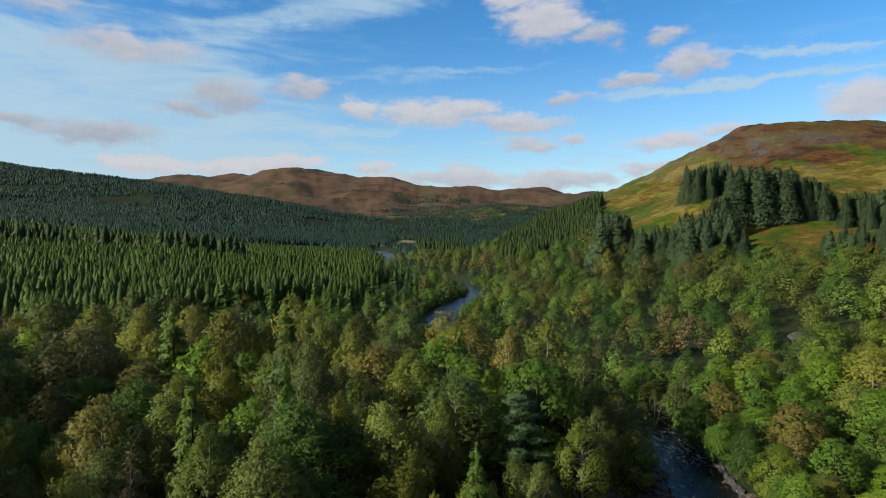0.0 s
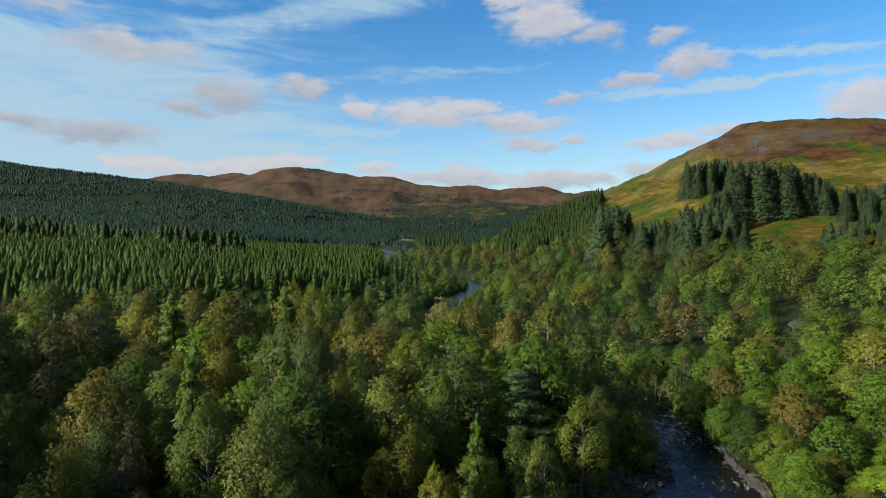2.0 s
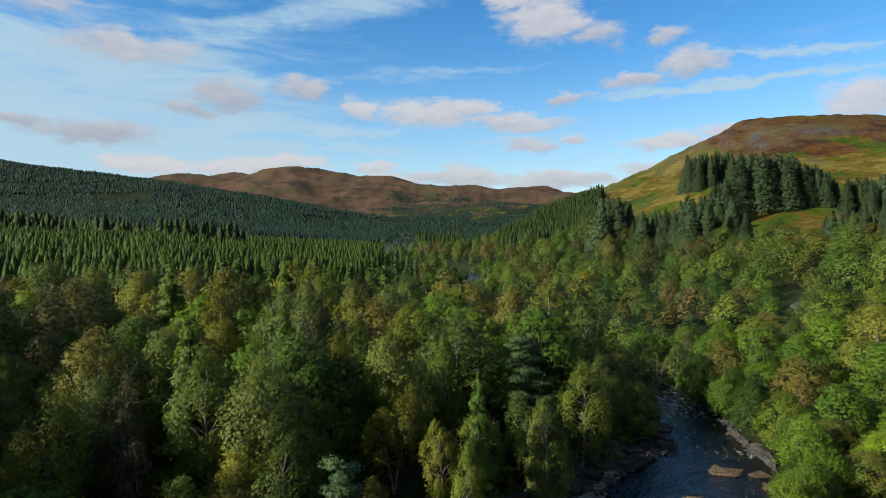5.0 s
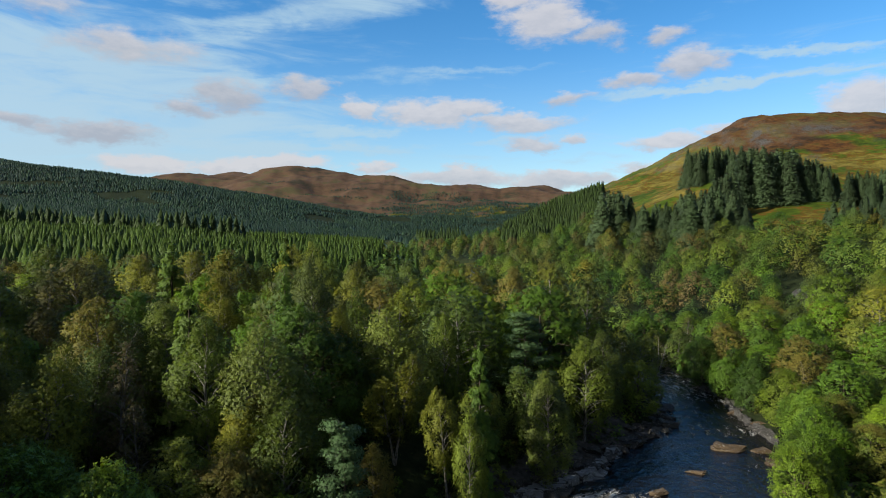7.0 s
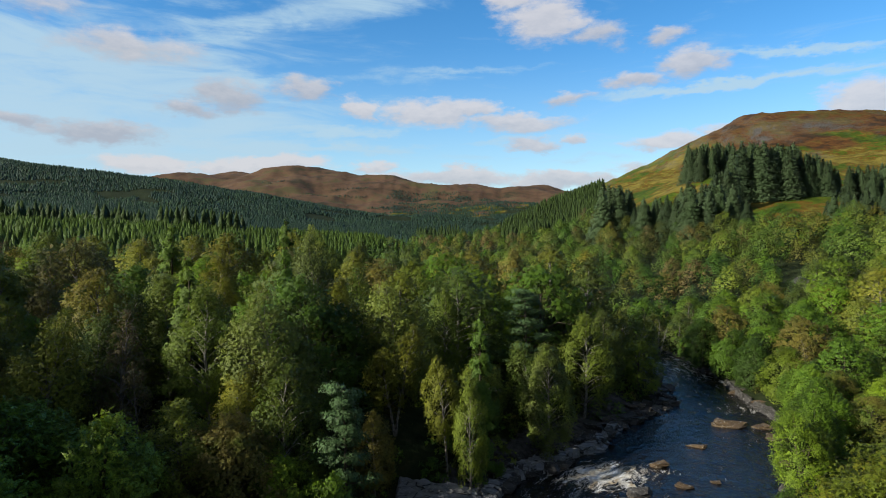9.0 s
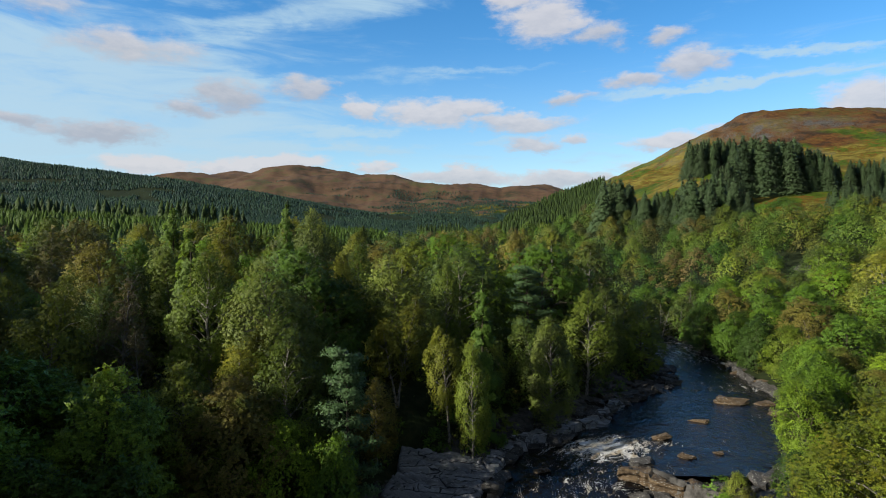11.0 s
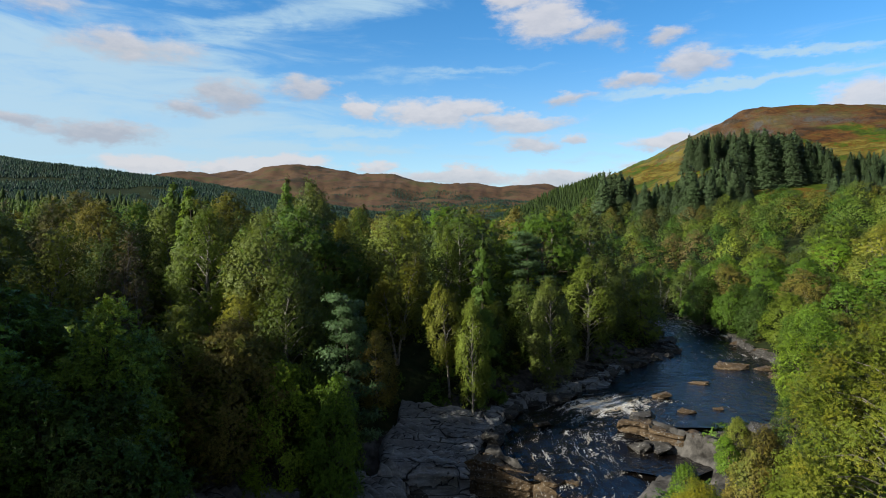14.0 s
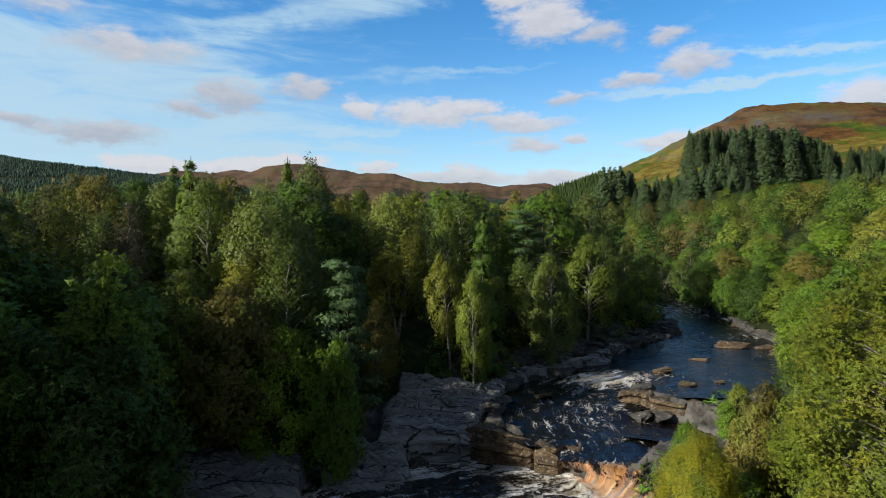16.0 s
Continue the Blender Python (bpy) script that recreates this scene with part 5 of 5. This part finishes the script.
def rock_bank(name, x0, x1, y0, y1, step, keep, dip, label, mat):
    """Bare bedrock above the water: tilted plates broken by cracks."""
    xs, ys = np.arange(x0, x1, step), np.arange(y0, y1, step)
    x, y = np.meshgrid(xs, ys)
    d, w = river(x.ravel(), y.ravel())
    d, w = d.reshape(x.shape), w.reshape(x.shape)
    z = height(x, y)
    c, s = math.cos(radians(dip)), math.sin(radians(dip))
    wob = 1.1 * fbm(x * 0.35, y * 0.35, 3, 91)
    p = (x * c + y * s) / 1.5 + wob
    q = (-x * s + y * c) / 7.0 + 0.8 * fbm(x * 0.3, y * 0.3, 2, 93)
    saw = p - np.floor(p)
    plate = hash2(np.floor(p), np.floor(q), 4)
    edge = np.minimum(np.minimum(saw, 1 - saw) * 1.5, np.minimum(q - np.floor(q), np.ceil(q) - q) * 7.0)
    z = z + 0.2 + 0.38 * saw + 0.22 * (plate - 0.5) - 0.2 * np.exp(-edge / 0.1) + 0.14 * fbm(x * 1.6, y * 1.6, 3, 95)
    ok = keep(x, y, d)
    z = np.where(ok, z, z - 1.2)
    near = ok.copy()
    near[1:] |= ok[:-1]
    near[:-1] |= ok[1:]
    near[:, 1:] |= ok[:, :-1]
    near[:, :-1] |= ok[:, 1:]
    f = quad_grid(*x.shape)
    f = f[near.ravel()[f].all(1)]
    used = np.unique(f)
    back = np.zeros(x.size, int)
    back[used] = np.arange(len(used))
    v = np.stack([x, y, z], -1).reshape(-1, 3)[used]
    return tagged(new(name, mesh_from(name, v, back[f], [mat])), label, "bedrock", kind="structure")


def slab(k, seed, label):
    """A bare slab of bedrock: long tilted beds with small steps and cracks between them, thick at its edges."""
    q = np.array(SLABS[k], float)
    nu, nv = 110, 90
    u, v = np.meshgrid(np.linspace(0, 1, nu), np.linspace(0, 1, nv))
    p = q[0] * ((1 - u) * (1 - v))[..., None] + q[1] * (u * (1 - v))[..., None] + q[2] * (u * v)[..., None] + q[3] * ((1 - u) * v)[..., None]
    x, y, z = p[..., 0], p[..., 1], p[..., 2]
    rim = np.minimum(np.minimum(u, 1 - u), np.minimum(v, 1 - v))
    x = x + 1.1 * fbm(y * 0.4, u * 3, 3, seed) * (np.abs(u - 0.5) * 2) ** 3
    y = y + 1.1 * fbm(x * 0.4, v * 3, 3, seed + 5) * (np.abs(v - 0.5) * 2) ** 3
    c, t = math.cos(radians(-36)), math.sin(radians(-36))
    along, across = x * c + y * t, -x * t + y * c
    beds = across / 0.55 + 0.9 * fbm(along * 0.22, across * 0.5, 3, seed + 9)
    step = beds - np.floor(beds)
    block = np.floor(along / 2.6 + 3 * hash2(np.floor(beds), 0 * beds, seed) + 0.5 * fbm(x * 0.5, y * 0.5, 2, seed + 3))
    tilt = hash2(np.floor(beds), block, seed + 1) - 0.5
    z = z + 0.3 * step + 0.26 * tilt - 0.2 * np.exp(-np.minimum(step, 1 - step) / 0.07) + 0.26 * fbm(along * 0.6, across * 2.6, 4, seed + 2) + 0.5 * fbm(x * 0.22, y * 0.22, 2, seed + 4)
    z = z - 1.4 * np.exp(-rim / 0.018)
    me = mesh_from("rock_slab", np.stack([x, y, z], -1).reshape(-1, 3), quad_grid(nv, nu), [ROCK_SLAB])
    return tagged(new("rock_slab", me), label, "bedrock", kind="structure")


def left_bank(x, y, d):
    n = 2.0 * fbm(x * 0.2, y * 0.2, 3, 97)
    side = x < np.interp(y, [20, 40, 60, 80, 110], [-2, 7, 19, 30, 32])
    return side & ~((y < 50) & (x > -9)) & (d > np.where((y > 45) & (y < 62), -0.4, -1.2)) & (d < np.interp(y, [30, 42, 50, 58, 66, 95], [1.5, 1.5, 1.5, 2.6, 0.9, 0.6]) + n)


def right_bank(x, y, d):
    n = 1.5 * fbm(x * 0.2, y * 0.2, 3, 98)
    side = x > np.interp(y, [20, 40, 60, 80, 110], [2, 9, 19, 34, 38])
    return side & (d > -0.5) & (d < 0.6 + n) & ~((y < 53) & (x < 21))


rock_bank("rock_bank_west", -26, 30, 26, 70, 0.24, left_bank, 62, "dark grey slabs of schist sloping into the river", ROCK_SLAB)
rock_bank("rock_bank_east", 10, 50, 30, 100, 0.34, right_bank, 50, "brown and grey rock along the river's edge", ROCK_GREY)
for k, label in enumerate(("grey slab of cracked schist sloping down to the pool", "low grey slab at the edge of the lower pool", "shaded grey slabs under the trees beside the pool")):
    slab(k, 900 + k, label)
ledge("rock_ledge", (1.0, 44.9), (9.7, 42.0), 2.6, -4.0, -0.6, 3, ROCK_BROWN, "layered brown rock ledge beside the waterfall", -0.25, 1.1)
ledge("rock_ledge", (-3.4, 44.4), (1.6, 44.5), 1.2, -4.0, -1.0, 5, ROCK_SLAB, "grey rock step above the lower pool", 0.2)
ledge("rock_ledge", (14.0, 50.2), (21.6, 45.8), 2.3, -1.9, 0.6, 7, ROCK_BROWN, "low brown rock ledge between the pools", -0.3, 0.6)
ledge("rock_ledge", (78, 133), (88, 130.5), 4.0, 5.0, 11.6, 9, ROCK_GREY, "grey rock outcrop among the trees", 0.5)
for x, y, z, sx, sy, sz, turn in ((33.6, 70.2, 0.1, 2.3, 1.2, 0.9, -12), (36.6, 69.6, 0.1, 1.5, 1.0, 0.6, 5), (37.4, 66.0, 0.0, 2.2, 1.2, 0.7, 8), (26.8, 64.0, 0.0, 1.25, 0.7, 0.4, 0), (21.0, 58.8, 0.1, 1.1, 0.6, 0.5, 10),
                                  (35, 59.5, 0.2, 2.4, 1.1, 0.6, 20), (21.6, 54.0, 0.0, 0.9, 0.5, 0.35, -30), (24.8, 55.0, 0.0, 0.6, 0.35, 0.25, -20), (8.2, 52.2, -0.5, 0.9, 0.5, 0.3, 0),
                                  (41, 78, 0.6, 1.6, 1.0, 0.6, 0), (40, 82.5, 0.8, 1.4, 0.9, 0.5, 30)):
    boulder(TAN_ROCKS, x, y, z, sx, sy, sz, turn, "pale brown boulder in the river", "river boulders")


def bank_boulders():
    rng = np.random.default_rng(17)
    k = 0
    ys, xs = rng.uniform(34, 104, 4000), rng.uniform(-15, 48, 4000)
    ds, ws = river(xs, ys)
    gs = height(xs, ys)
    for x, y, d, w, g in zip(xs, ys, ds, ws, gs):
        if (y < 47 and x > 0.5) or not -1.0 < d < (2.4 if y > 54 and x < 32 else 0.5) or (x > 30 and rng.random() < 0.6):
            continue
        s = rng.uniform(0.3, 1.25) ** 1.3 * (0.75 if x > 32 else 1)
        boulder(GREY_ROCKS, x, y, max(g, w) + 0.1 * s, s, s * rng.uniform(0.6, 1.0), s * rng.uniform(0.35, 0.75), rng.uniform(0, 360), "dark grey lichen-spotted boulder at the water's edge", "bank boulders")
        k += 1
        if k >= 210:
            break


bank_boulders()


# ---- undergrowth ----
def undergrowth():
    rng = np.random.default_rng(23)
    n = 1300
    y = rng.uniform(24, 118, n)
    x = rng.uniform(-0.85, 0.85, n) * (y + 6)
    d, _ = river(x, y)
    left = x < np.interp(y, [20, 40, 60, 80, 110], [-8, 5, 20, 34, 34])
    ok = d > np.where(left, np.interp(y, [30, 50, 58, 66], [2.0, 2.0, 2.0, 1.4]), 0.9)
    ok &= np.min([slab_plane(k, x, y)[1] for k in range(len(SLABS))], axis=0) > 0.3
    x, y = x[ok], y[ok]
    h = rng.uniform(0.9, 2.6, len(x))
    s = np.stack([x, y, h, h * rng.uniform(1.0, 1.6, len(x)), rng.uniform(0, 6.28, len(x))], 1)
    stand("undergrowth", BUSH_UNIT, "alder", s, "low green bushes, bracken and saplings")


BUSH_UNIT = scaled(unit_crowns([broadleaf(240 + i, 3, 1.3, 0.02, 12, 110, 0.36, 0.4, fill=0.42) for i in range(4)]), 3)
undergrowth()


def bank_shrubs():
    rng = np.random.default_rng(29)
    y = rng.uniform(96, 340, 5200)
    x = rng.uniform(-40, 60, 5200)
    d, _ = river(x, y)
    ok = (d > 0.3) & (d < 11)
    x, y = x[ok], y[ok]
    h = rng.uniform(1.6, 4.2, len(x))
    stand("bank_shrubs", BUSH_UNIT, "wood_alder", np.stack([x, y, h, h * rng.uniform(1.0, 1.4, len(x)), rng.uniform(0, 6.28, len(x))], 1), "leafy willow and alder shrubs along the river")


bank_shrubs()
